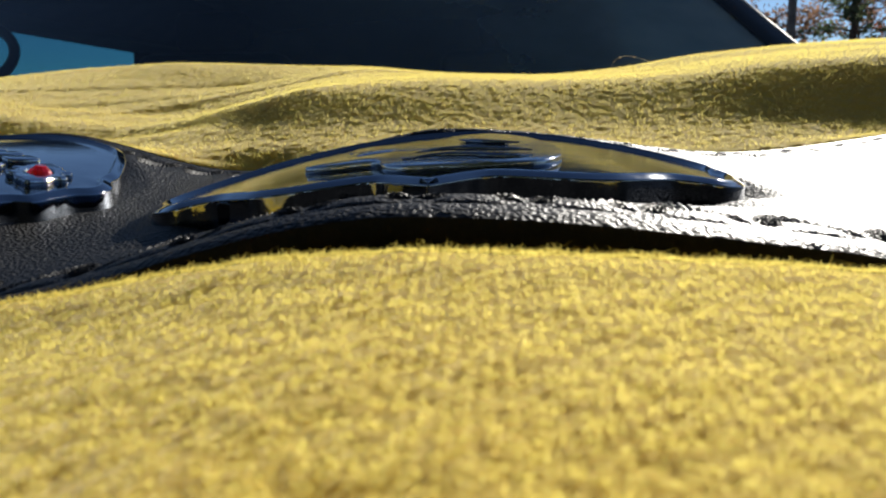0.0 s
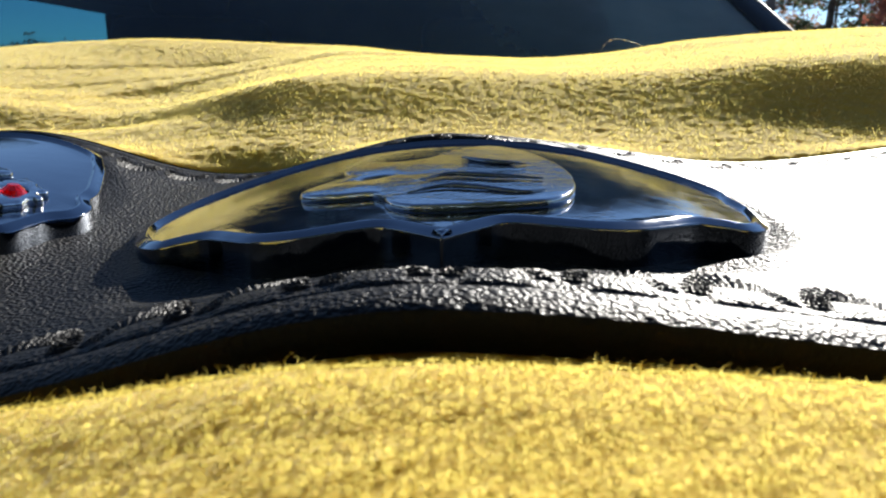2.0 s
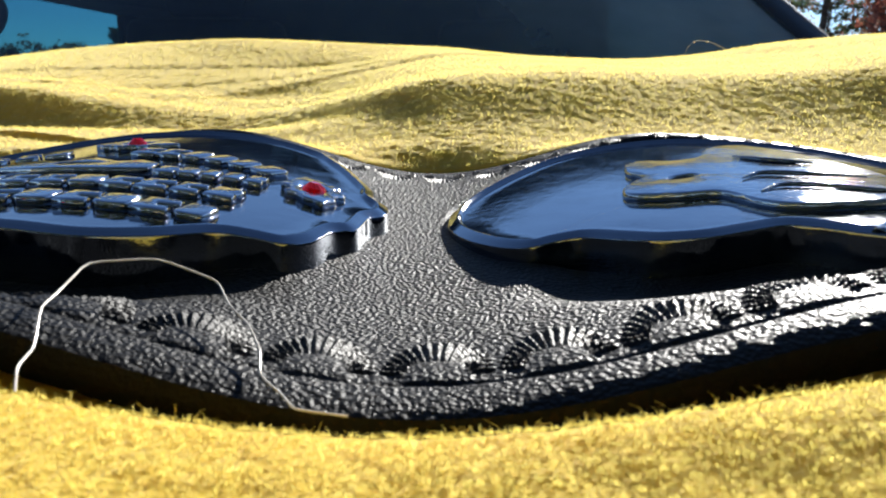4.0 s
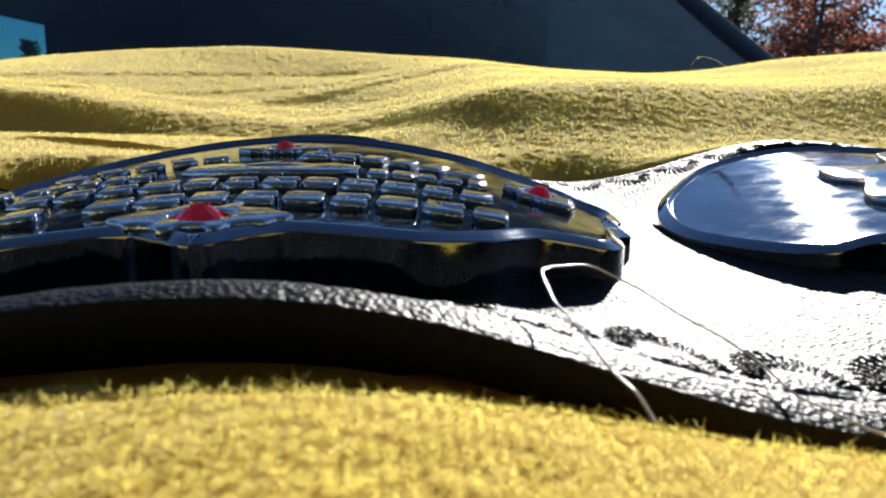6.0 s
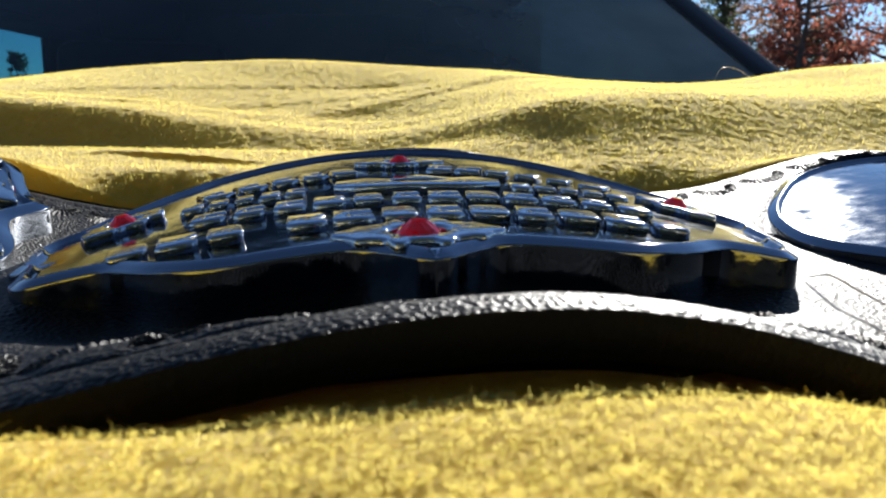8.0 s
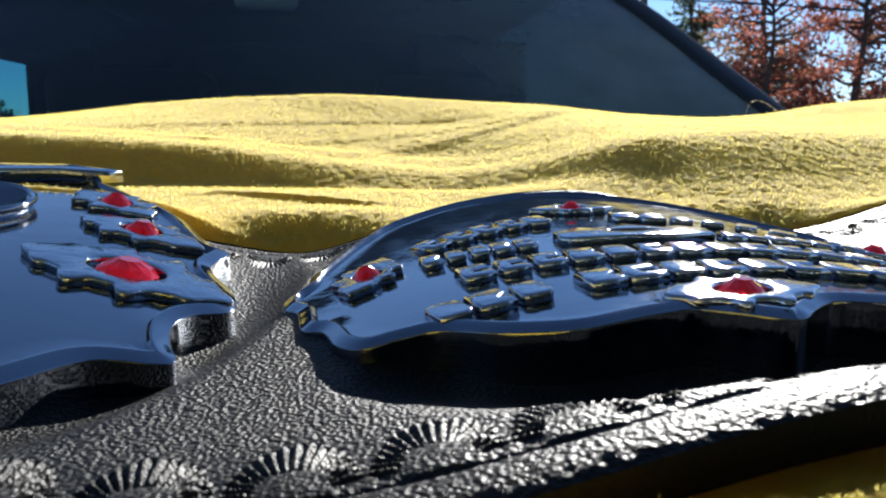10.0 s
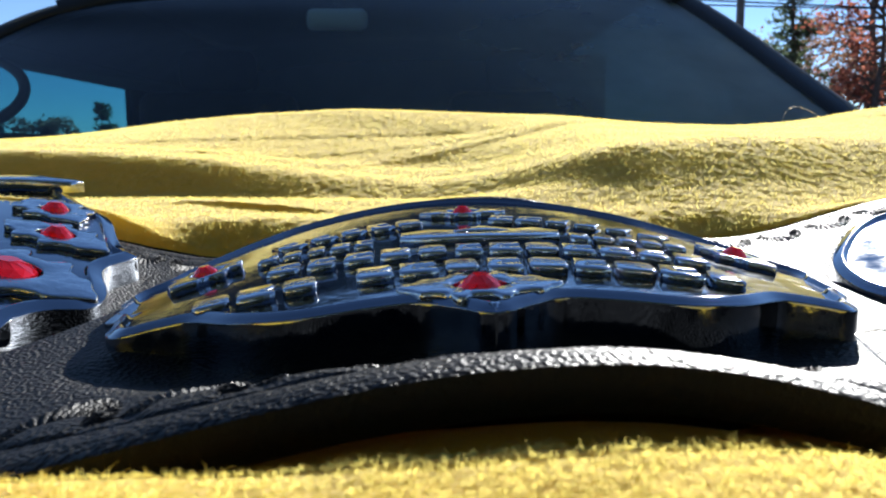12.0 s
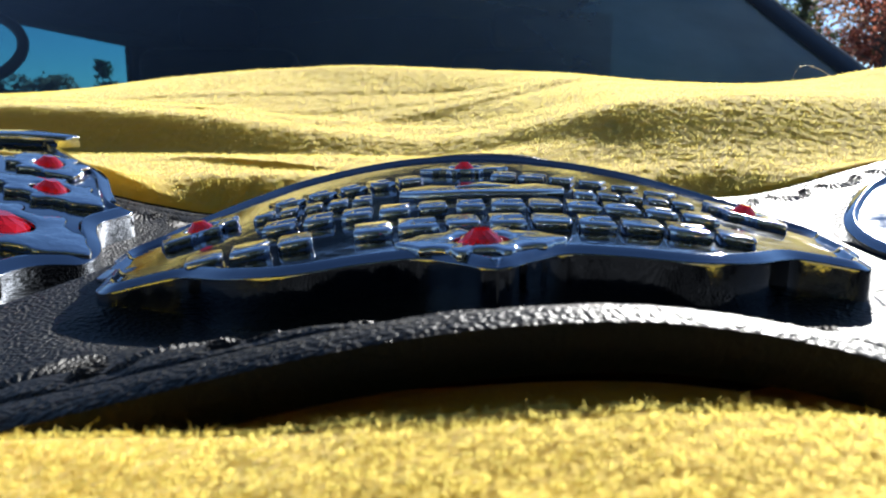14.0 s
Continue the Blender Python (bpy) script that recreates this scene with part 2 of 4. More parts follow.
def smooth_interp(v, xs, zs, soft):
    return sum(np.interp(v + d * soft, xs, zs) * w for d, w in ((-1, 0.15), (-0.5, 0.22), (0, 0.26), (0.5, 0.22), (1, 0.15)))


def wave(x):
    """1 where the belt crests under a plate, -1 in the dips between."""
    x = np.asarray(x, float)
    left, mid = 2 * np.pi * (x - 0.010) / 0.205, 2 * np.pi * (x - 0.010) / 0.162
    right = smooth_interp(x, (0.15, 0.180, 0.20, 0.23, 0.255, 0.28, 0.31, 0.345, 0.38), (1, 1, 0.80, 0.35, -0.15, -0.30, 0.1, 0.75, 1), 0.012)
    return np.where(x < 0.010, np.cos(left), np.where(x < 0.172, np.cos(mid), right))


def strap_lie(x, y):
    z = -0.0045 + 0.0366 * (y + 0.0875) + 0.0078 * wave(x)
    # the far edge sags deeper between the centre plate and the next one
    return z + smooth_interp(x, (-0.22, -0.150, -0.122, -0.112, -0.100, -0.085, -0.075, -0.050, -0.02), (0, 0.008, 0.0076, 0.001, -0.0035, -0.0072, -0.0068, -0.003, 0), 0.008) * step(0.0, 0.09, y)


def plate_lie(x, y, cx, c):
    lean = 0.0 if cx == C_X else 0.045 if cx == A_X else 0.03
    return c + (0.075 if cx == C_X else TILT) * y + lean * (x - cx) - (x - cx) ** 2 / (2 * BEND)


PLATES = ((B_X, 0.0055, 0.083, 0.084, 0.014), (A_X, 0.0060, 0.080, 0.075, 0.010), (C_X, 0.0036, 0.098, 0.125, 0.03))


def strap_top(x, y):
    z = strap_lie(x, y)
    for cx, c, rx, ry, cy in PLATES:
        e = np.hypot((x - cx) / rx, (y - cy) / ry)
        front = step(-0.035, -0.06, y) * (cx != C_X)
        if cx == A_X:
            front = np.maximum(front, 0.6 * step(0.02, 0.06, x - cx) * step(0.01, -0.04, y))
        if cx == B_X:
            e = e - 0.06 * front * np.exp(-((x - 0.030) / 0.014) ** 2)
        lo, hi = (0.95, 1.18) if cx == C_X else (0.84 + 0.16 * front, 0.96 + 0.27 * front)
        w = 1 - step(lo, hi, e)
        z = z * (1 - w) + np.minimum(z, plate_lie(x, y, cx, c) - 0.0082) * w
    # in front of the crest the border tips back towards the plate
    z = z - 0.15 * np.clip(y + 0.0885, -0.008, 0.018) * step(-0.02, -0.05, y) * np.exp(-((x - 0.005) / 0.055) ** 2)
    return z


RIDGE_X = (-0.8, -0.5, -0.345, -0.279, -0.213, -0.147, -0.072, 0.052, 0.095, 0.142, 0.232, 0.254, 0.299, 0.343, 0.430, 0.502, 0.95)
RIDGE_Z = (0.028, 0.030, 0.0343, 0.0395, 0.0495, 0.0548, 0.0583, 0.054, 0.0529, 0.0467, 0.0440, 0.0455, 0.049, 0.0575, 0.0655, 0.069, 0.072)


def blanket_top(x, y):
    w = wave(x)
    yc = np.clip(y, -0.0965, 0.0965)
    under = np.minimum(strap_lie(x, yc), strap_top(x, yc)) - 0.0085
    # in front of the belt
    w = np.where(x < 0.01, np.maximum(w, 0.45), w)
    near = (-0.0065 + 0.0045 * w) * (1 - step(-0.11, -0.20, y)) + (-0.005 + 0.002 * w) * step(-0.11, -0.20, y)
    near = near + 0.002 * step(0.12, 0.20, x) * step(-0.10, -0.13, y)
    near = near + 0.0010 * np.exp(-((y + 0.111) / 0.011) ** 2) * (1 + 1.1 * step(0.05, 0.15, x))
    # behind it: a fold terrace on the one side, a smooth bank on the other
    r = smooth_interp(x, RIDGE_X, RIDGE_Z, 0.02)
    foot = strap_lie(x, 0.097) - 0.0015
    sm = smooth_interp(y, (0.10, 0.13, 0.161, 0.20, 0.25, 0.29, 0.36, 0.42), (0, 0.004, 0.013, 0.029, 0.034, 0.038, 0.047, 0.057), 0.009)
    sr = smooth_interp(y, (0.10, 0.145, 0.180, 0.212, 0.27, 0.34, 0.42), (0, 0.012, 0.0265, 0.0395, 0.0455, 0.050, 0.057), 0.012)
    wr = step(0.06, 0.17, x)
    foot = foot * (1 - step(0.098, 0.125, y)) - 0.001 * step(0.098, 0.125, y)
    bank = foot + (r - foot) * (sm * (1 - wr) + sr * wr) / 0.057
    # folds on the one side: a low terrace, a hollow and a higher crest that runs slantwise
    xl = np.clip(x, -0.30, 0.05)
    crest = 0.232 - 0.16 * (xl + 0.10)
    crest_z = smooth_interp(xl, (-0.30, -0.24, -0.145, -0.06, 0.06), (0.0285, 0.0268, 0.0222, 0.0132, 0.0060), 0.02)
    low = 0.178 - 0.12 * (xl + 0.126)
    low_z = 0.0034
    knots = ((0.10 + 0 * x, foot), (0.14 + 0 * x, foot * 0.4 + (low_z - 0.003) * 0.6), (low, low_z + 0 * x), (low + 0.010, low_z - 0.001 + 0 * x), (low + 0.020, low_z - 0.003 + 0 * x), (crest - 0.006, crest_z - 0.0016), (crest, crest_z),
             (crest + 0.022, crest_z + 0.0010), (crest + 0.034, crest_z + 0.0042), (crest + 0.050, crest_z + 0.0046), (0.36 + 0 * x, 0.42 * crest_z + 0.58 * r), (0.43 + 0 * x, r))

    def folded(v):
        z = knots[0][1] + 0 * v
        for (a, za), (b, zb) in zip(knots, knots[1:]):
            z = np.where(v >= a, za + (zb - za) * np.clip((v - a) / np.maximum(b - a, 1e-4), 0, 1), z)
        return z

    left = sum(folded(y + d) * k for d, k in ((-0.008, 0.15), (-0.004, 0.22), (0, 0.26), (0.004, 0.22), (0.008, 0.15)))
    wl = step(0.10, -0.02, x)
    back = left * wl + bank * (1 - wl)
    # a long slanting crease with a lit lip
    d = y - (0.265 + 0.66 * (x + 0.06))
    lip = np.where(d < 0, np.exp(-(d / 0.007) ** 2), np.exp(-(d / 0.035) ** 2)) * 0.0013 - 0.0005 * np.exp(-((d + 0.018) / 0.010) ** 2)
    back = back + lip * step(-0.10, -0.03, x) * (1 - step(0.11, 0.20, x))
    # finer creases that fan out from the fold
    for y0, slope, deep, x0, x1 in ((0.305, 0.42, 0.0005, -0.16, 0.06), (0.352, 0.24, 0.0005, -0.20, 0.02)):
        d = y - (y0 + slope * (x + 0.06))
        line = np.where(d < 0, np.exp(-(d / 0.004) ** 2), np.exp(-(d / 0.016) ** 2)) - 0.7 * np.exp(-((d + 0.010) / 0.006) ** 2)
        back = back + deep * line * step(x0 - 0.05, x0 + 0.02, x) * (1 - step(x1 - 0.03, x1 + 0.05, x))
    # a short pinch in the terrace: a flat tuck with a dark slit under its lip
    d2 = (y - 0.168) - 0.55 * np.minimum(x + 0.118, 0.0) + 0.42 * np.maximum(x + 0.118, 0.0)
    tuck = np.where(d2 > 0, np.exp(-(d2 / 0.010) ** 2) * 0.0012, -0.0010 * np.exp(-((d2 + 0.004) / 0.0045) ** 2))
    back = back + tuck * np.exp(-((x + 0.085) / 0.038) ** 2)
    drop = step(0.44, 0.60, y)
    back = back * (1 - drop) + 0.022 * drop
    z = np.where(y < 0, near * (1 - step(-0.107, -0.098, y)) + under * step(-0.107, -0.098, y), under * (1 - step(0.093, 0.104, y)) + back * step(0.093, 0.104, y))
    # long soft wrinkles
    z = z + 0.0013 * value_noise(x + 0.6 * y, y * 2.2, 0.11, 3) * step(0.12, 0.2, y) + 0.0004 * value_noise(x, y, 0.05, 4) * (step(0.11, 0.18, y) + step(-0.11, -0.16, y))
    return z


# ---- blanket ----
def pile(x, y):
    """Lumps of the brushed pile."""
    return 0.00016 * value_noise(x, y, 0.0045, 11) + 0.00034 * value_noise(x, y, 0.0023, 12) * np.where(y > 0, 1.05, 0.5)


def build_blanket():
    xs = np.concatenate([np.arange(-0.60, -0.20, 0.004), np.arange(-0.20, 0.36, 0.0011), np.arange(0.36, 0.90, 0.004)])
    ys = np.concatenate([np.arange(-0.34, -0.20, 0.004), np.arange(-0.20, -0.09, 0.0010), np.arange(-0.09, 0.09, 0.006), np.arange(0.09, 0.30, 0.0012), np.arange(0.30, 0.46, 0.0018), np.arange(0.46, 0.64, 0.005)])
    X, Y = np.meshgrid(xs, ys)
    Z = blanket_top(X, Y)
    Z = Z + pile(X, Y) * (np.abs(Y) > 0.09) - 0.0006 * step(-0.09, -0.099, Y)
    me = from_arrays("fleece_blanket", np.stack([X, Y, Z], -1).reshape(-1, 3), grid_faces(len(ys), len(xs)))
    ob = tagged(part_of("fleece_blanket", me, FLEECE), "rumpled yellow fleece blanket spread over the vehicle's hood", "blanket")
    thick = ob.modifiers.new("thickness", "SOLIDIFY")
    thick.thickness, thick.offset = 0.002, -1
    return ob


def build_fuzz(blanket):
    """Curled fibres that stand out of the pile."""
    rng = np.random.RandomState(5)
    sets = []
    for n, x0, x1, y0, y1, size, width in ((60000, -0.15, 0.34, -0.175, -0.097, 0.0011, 0.00003), (14000, -0.17, 0.36, -0.114, -0.098, 0.0014, 0.000025), (130000, -0.32, 0.54, 0.094, 0.44, 0.0016, 0.00008)):
        x, y = rng.uniform(x0, x1, n), rng.uniform(y0, y1, n)
        keep = value_noise(x, y, 0.0035, 21) + rng.uniform(-0.6, 0.9, n) > -0.2
        sets.append((x[keep], y[keep], size * rng.uniform(0.45, 1.3, keep.sum()), np.full(keep.sum(), width)))
    x, y, size, width = (np.concatenate([s[i] for s in sets]) for i in range(4))
    n = len(x)
    base = np.stack([x, y, blanket_top(x, y) + pile(x, y) - 0.0002], -1)
    a = rng.uniform(0, 2 * np.pi, n)
    lean = rng.uniform(0.3, 2.2, n)
    flat = np.stack([np.cos(a), np.sin(a), 0 * a], -1)
    side = np.stack([-np.sin(a), np.cos(a), 0 * a], -1) * width[:, None]
    up = np.array([0, 0, 1.0])
    mid = base + size[:, None] * (0.42 * up + 0.30 * lean[:, None] * flat)
    turn = flat * np.cos(rng.uniform(0, 2, n))[:, None] + side / width[:, None] * rng.uniform(-0.6, 0.6, n)[:, None]
    tip = mid + size[:, None] * (rng.uniform(-0.25, 0.30, n)[:, None] * up + 0.5 * lean[:, None] * turn)
    verts = np.stack([base - side, base + side, mid - side, mid + side, tip - 0.5 * side, tip + 0.5 * side], 1).reshape(-1, 3)
    o = np.arange(n)[:, None] * 6
    faces = np.concatenate([o + np.array([0, 1, 3, 2]), o + np.array([2, 3, 5, 4])])
    nap_v, nap_f = [verts], [faces]
    count = len(verts)
    for n, x0, x1, y0, y1, tall, width in ((200000, -0.30, 0.50, 0.095, 0.45, 0.0012, 0.00006),):
        x, y = rng.uniform(x0, x1, n), rng.uniform(y0, y1, n)
        z = blanket_top(x, y) + pile(x, y) - 0.00015
        base = np.stack([x, y, z], -1)
        # the nap leans in tufts
        lx, ly = 0.8 * value_noise(x, y, 0.0024, 51) + rng.normal(0, 0.35, n), 0.8 * value_noise(x, y, 0.0024, 52) + rng.normal(0, 0.35, n)
        h = tall * rng.uniform(0.5, 1.2, n)
        tip = base + h[:, None] * np.stack([0.55 * lx, 0.55 * ly, np.ones(n)], -1)
        a = rng.uniform(0, np.pi, n)
        side = np.stack([np.cos(a), np.sin(a), 0 * a], -1) * width
        nap_v.append(np.stack([base - side, base + side, tip + 0.4 * side, tip - 0.4 * side], 1).reshape(-1, 3))
        nap_f.append(np.arange(4 * n).reshape(-1, 4) + count)
        count += 4 * n
    # the near pile stands in soft tufts
    gx, gy = np.meshgrid(np.arange(-0.14, 0.33, 0.0014), np.arange(-0.172, -0.0972, 0.00095))
    cx, cy = gx.ravel() + 0.0004 * value_noise(gx.ravel(), gy.ravel(), 0.02, 64) + rng.normal(0, 0.00022, gx.size), gy.ravel() + rng.normal(0, 0.0006, gx.size)
    crowd = 20
    tall = np.repeat(0.00034 * rng.uniform(0.7, 1.2, cx.size) * (1 + 0.35 * value_noise(cx, cy, 0.004, 61)), crowd)
    lean_x = np.repeat(0.4 * value_noise(cx, cy, 0.005, 62) + rng.normal(0, 0.16, cx.size), crowd)
    lean_y = np.repeat(0.4 * value_noise(cx, cy, 0.005, 63) + rng.normal(0, 0.16, cx.size), crowd)
    cx, cy = np.repeat(cx, crowd), np.repeat(cy, crowd)
    n = cx.size
    a, r = rng.uniform(0, 2 * np.pi, n), 0.00062 * np.sqrt(rng.uniform(0, 1, n))
    x, y = cx + r * np.cos(a), cy + r * np.sin(a)
    base = np.stack([x, y, blanket_top(x, y) + pile(x, y) - 0.00030], -1)
    h = tall * rng.uniform(0.75, 1.15, n) * (1 - 0.35 * (r / 0.00062) ** 2)
    tip = base + np.stack([0.12 * (cx - x) + h * lean_x, 0.12 * (cy - y) + h * lean_y, h], -1) + rng.normal(0, 0.00017, (n, 3)) * np.array([1, 1, 0.5])
    b = rng.uniform(0, np.pi, n)
    side = np.stack([np.cos(b), np.sin(b), 0 * b], -1) * 0.00003
    nap_v.append(np.stack([base - side, base + side, tip + 0.5 * side, tip - 0.5 * side], 1).reshape(-1, 3))
    nap_f.append(np.arange(4 * n).reshape(-1, 4) + count)
    verts, faces = np.concatenate(nap_v), np.concatenate(nap_f)
    fuzz = part_of("fuzz", from_arrays("fuzz", verts, faces), FUZZ, blanket, "loose curled yellow fleece fibres")
    tagged(fuzz, kind="stuff")


# ---- belt ----
belt = tagged(empty("championship_belt", (0, 0, -0.01)), "black tooled leather title belt with polished metal plates and red stones", "belt")
belt_base = Matrix.Translation((0, 0, -0.01))


def under_belt(ob, parent=None):
    ob.parent = parent or belt
    if not parent:
        ob.matrix_parent_inverse = belt_base.inverted()
    return ob


FAN = 0.0169


def tooling(x, y):
    """The stamped border: scallops with fans of rays, a groove and a beaded rim."""
    h = np.zeros_like(x)
    for sign in (-1, 1):
        v = 0.0865 - sign * y if sign > 0 else y + 0.0865
        u = (x - 0.0269 + FAN / 2) % FAN - FAN / 2
        lobe = np.hypot(u / 0.0066, (v - 0.0028) / 0.0042)
        dome = np.clip(1 - lobe ** 2, 0, 1) ** 0.8
        h = h + 0.00060 * dome
        r = np.hypot(u / 0.0086, v / 0.0150)
        th = np.arctan2(v / 1.25, u)
        ray = np.cos(th * 40) * step(0.50, 0.58, r) * (1 - step(0.90, 1.0, r)) * step(0.0010, 0.0026, v)
        h = h + 0.00046 * ray
        # the slit round the lobe, and a crescent at its end
        h = h - 0.00016 * np.exp(-((lobe - 1.12) / 0.09) ** 2) * step(0.0002, 0.0016, v)
        turn = np.arctan2((v - 0.0028) / 0.0042, u / 0.0066)
        h = h + 0.00045 * np.exp(-((lobe - 0.98) / 0.13) ** 2) * np.exp(-((turn - 0.35) / 0.42) ** 2)
        h = h - 0.00030 * np.exp(-((v + 0.0010) / 0.0005) ** 2)
        rim = step(-0.0014, -0.0024, v) * (v > -0.0115)
        h = h + rim * (0.00012 + 0.00005 * value_noise(x, y, 0.0012, 33))
        h = h - 0.0018 * np.clip((-v - 0.0035) / 0.0065, 0, 1) ** 2
    return h


def build_strap():
    xs = np.concatenate([np.arange(-0.42, -0.16, 0.003), np.arange(-0.16, 0.28, 0.00034), np.arange(0.28, 0.56, 0.003)])
    ys = np.concatenate([[-0.0965, -0.0963, -0.0959], np.arange(-0.0955, -0.066, 0.00034), np.arange(-0.066, 0.072, 0.0022), np.arange(0.072, 0.0955, 0.0007), [0.0959, 0.0963, 0.0965]])
    X, Y = np.meshgrid(xs, ys)
    Z = strap_top(X, Y) + tooling(X, Y)
    Z = Z + 0.00005 * value_noise(X, Y, 0.0011, 35)
    round_off = np.interp(np.abs(Y), (0.0955, 0.0959, 0.0963, 0.0965), (0, 0.0001, 0.0003, 0.0006))
    top = np.stack([X, Y, Z - round_off], -1)
    me = from_arrays("strap", top.reshape(-1, 3), grid_faces(len(ys), len(xs)))
    me.materials.append(LEATHER)
    ob = under_belt(part_of("strap", me, None, None, "black leather strap with stamped fan border"))
    # the cut edge and the backing
    ex = np.concatenate([np.arange(-0.42, 0.56, 0.003)])
    z0 = lambda y: strap_top(ex, np.full_like(ex, y)) - 0.0006
    loop = [np.stack([ex, np.full_like(ex, -0.0965), z0(-0.0965)], -1), np.stack([ex, np.full_like(ex, -0.0967), z0(-0.0965) - 0.002], -1),
            *[np.stack([ex, np.full_like(ex, y), z0(y) - 0.0055], -1) for y in np.linspace(-0.0962, 0.0962, 60)],
            np.stack([ex, np.full_like(ex, 0.0967), z0(0.0965) - 0.002], -1), np.stack([ex, np.full_like(ex, 0.0965), z0(0.0965)], -1)]
    edge = from_arrays("strap_edge", np.concatenate(loop), grid_faces(len(loop), len(ex))[:, ::-1])
    under_belt(part_of("strap_edge", edge, EDGE, None, "dark cut edge of the strap"))


def outline_of(half, count=420):
    """A closed outline from its half, mirrored in x, drawn smooth."""
    pts = list(half) + [(-x, y) for x, y in reversed(half[1:-1])]
    pts = pts + [pts[0]]
    line = curve_through([(x, y) for x, y in pts], count + 1)[:-1]
    return line


def plate_mesh(name, line, cx, c, thick, lip, sunk, centre):
    """A bent plate with a wall, a rounded raised lip and a sunken field."""
    line = np.asarray(line)
    mid = np.array(centre)
    ahead = np.roll(line, -1, 0) - np.roll(line, 1, 0)
    inward = np.stack([-ahead[:, 1], ahead[:, 0]], -1) / np.linalg.norm(ahead, axis=1, keepdims=True)
    if (inward * (mid - line)).sum() < 0:
        inward = -inward
    rings = []

    def ring(xy, dz):
        z = plate_lie(xy[:, 0] + cx, xy[:, 1], cx, c) + dz
        rings.append(np.stack([xy[:, 0] + cx, xy[:, 1], z], -1))

    foot = np.minimum(plate_lie(line[:, 0] + cx, line[:, 1], cx, c) - thick, strap_top(line[:, 0] + cx, line[:, 1]) - 0.0006)
    rings.append(np.stack([line[:, 0] + cx, line[:, 1], foot], -1))
    ring(line, -thick * 0.5)
    ring(line, -0.0016)
    # a crisp shoulder of small radius, then the lip slopes up to the field's edge
    edge = 0.00030
    for a in (0.0, 0.25, 0.5, 0.75, 1.0):
        ring(line + inward * edge * (1 - math.cos(a * math.pi / 2)), -0.0009 - edge * (1 - math.sin(a * math.pi / 2)))
    for a in (0.12, 0.5, 0.85, 1.0):
        ring(line + inward * (edge + (lip - edge) * a), -0.0009 * (1 - a) ** 1.3)
    ring(line + inward * (lip + 0.00015), -0.00012)
    ring(line + inward * (lip + 0.0006), -sunk * 0.7)
    ring(line + inward * (lip + 0.0011), -sunk * 0.97)
    ring(line + inward * (lip + 0.0013), -sunk)
    inner = line + inward * (lip + 0.0013)
    for s in (0.93, 0.85, 0.75, 0.62, 0.48, 0.34, 0.2, 0.08, 0.001):
        ring(mid + (inner - mid) * s, -sunk)
    n = len(line)
    faces = grid_faces(len(rings), n, True)
    me = from_arrays(name, np.concatenate(rings), faces)
    bm = bmesh.new()
    bm.from_mesh(me)
    bmesh.ops.recalc_face_normals(bm, faces=bm.faces)
    bm.to_mesh(me)
    bm.free()
    return me


def raised(name, line, cx, c, low, high, holes=(), soft=0.0004):
    """A raised shape with bevelled edge that follows the plate's bend."""
    bm = bmesh.new()
    line = np.asarray(line, float)
    loops = [line, *[np.asarray(h, float) for h in holes]]
    edges = []
    for l in loops:
        vs = [bm.verts.new((x, y, 0)) for x, y in l]
        edges += [bm.edges.new((vs[i], vs[(i + 1) % len(vs)])) for i in range(len(vs))]
    bmesh.ops.triangle_fill(bm, use_beauty=True, edges=edges, normal=(0, 0, 1))
    faces = list(bm.faces)
    out = bmesh.ops.extrude_face_region(bm, geom=faces)
    tops = [g for g in out["geom"] if isinstance(g, bmesh.types.BMVert)]
    for v in bm.verts:
        v.co.z = 0
    for v in tops:
        v.co.z = 1
    rim = [e for e in bm.edges if e.verts[0].co.z > 0.5 and e.verts[1].co.z > 0.5 and any(abs(f.calc_center_median().z - 0.5) < 0.3 for f in e.link_faces)]
    for v in bm.verts:
        v.co.z = low + (high - low) * v.co.z
    if soft:
        bmesh.ops.bevel(bm, geom=rim, offset=soft, segments=3, affect="EDGES", profile=0.5)
    for v in bm.verts:
        v.co.z = plate_lie(v.co.x, v.co.y, cx, c) + v.co.z
    bmesh.ops.recalc_face_normals(bm, faces=bm.faces)
    me = bpy.data.meshes.new(name)
    bm.to_mesh(me)
    bm.free()
    return me


def gem_mesh(radius, high):
    bm = bmesh.new()
    rings = []
    for r, z, n, turn in ((1.0, 0.0, 12, 0.0), (1.0, 0.28, 12, 0.0), (0.74, 0.66, 12, 0.5), (0.36, 1.0, 12, 0.0)):
        rings.append([bm.verts.new((radius * r * math.cos(2 * math.pi * (k + turn) / n), radius * r * math.sin(2 * math.pi * (k + turn) / n), high * z)) for k in range(n)])
    for a, b in zip(rings, rings[1:]):
        for k in range(12):
            bm.faces.new((a[k], a[(k + 1) % 12], b[k]))
            bm.faces.new((a[(k + 1) % 12], b[(k + 1) % 12], b[k]))
    bm.faces.new(rings[-1])
    bm.faces.new(list(reversed(rings[0])))
    bmesh.ops.recalc_face_normals(bm, faces=bm.faces)
    me = bpy.data.meshes.new("gem")
    bm.to_mesh(me)
    bm.free()
    me.materials.append(GEM)
    return me


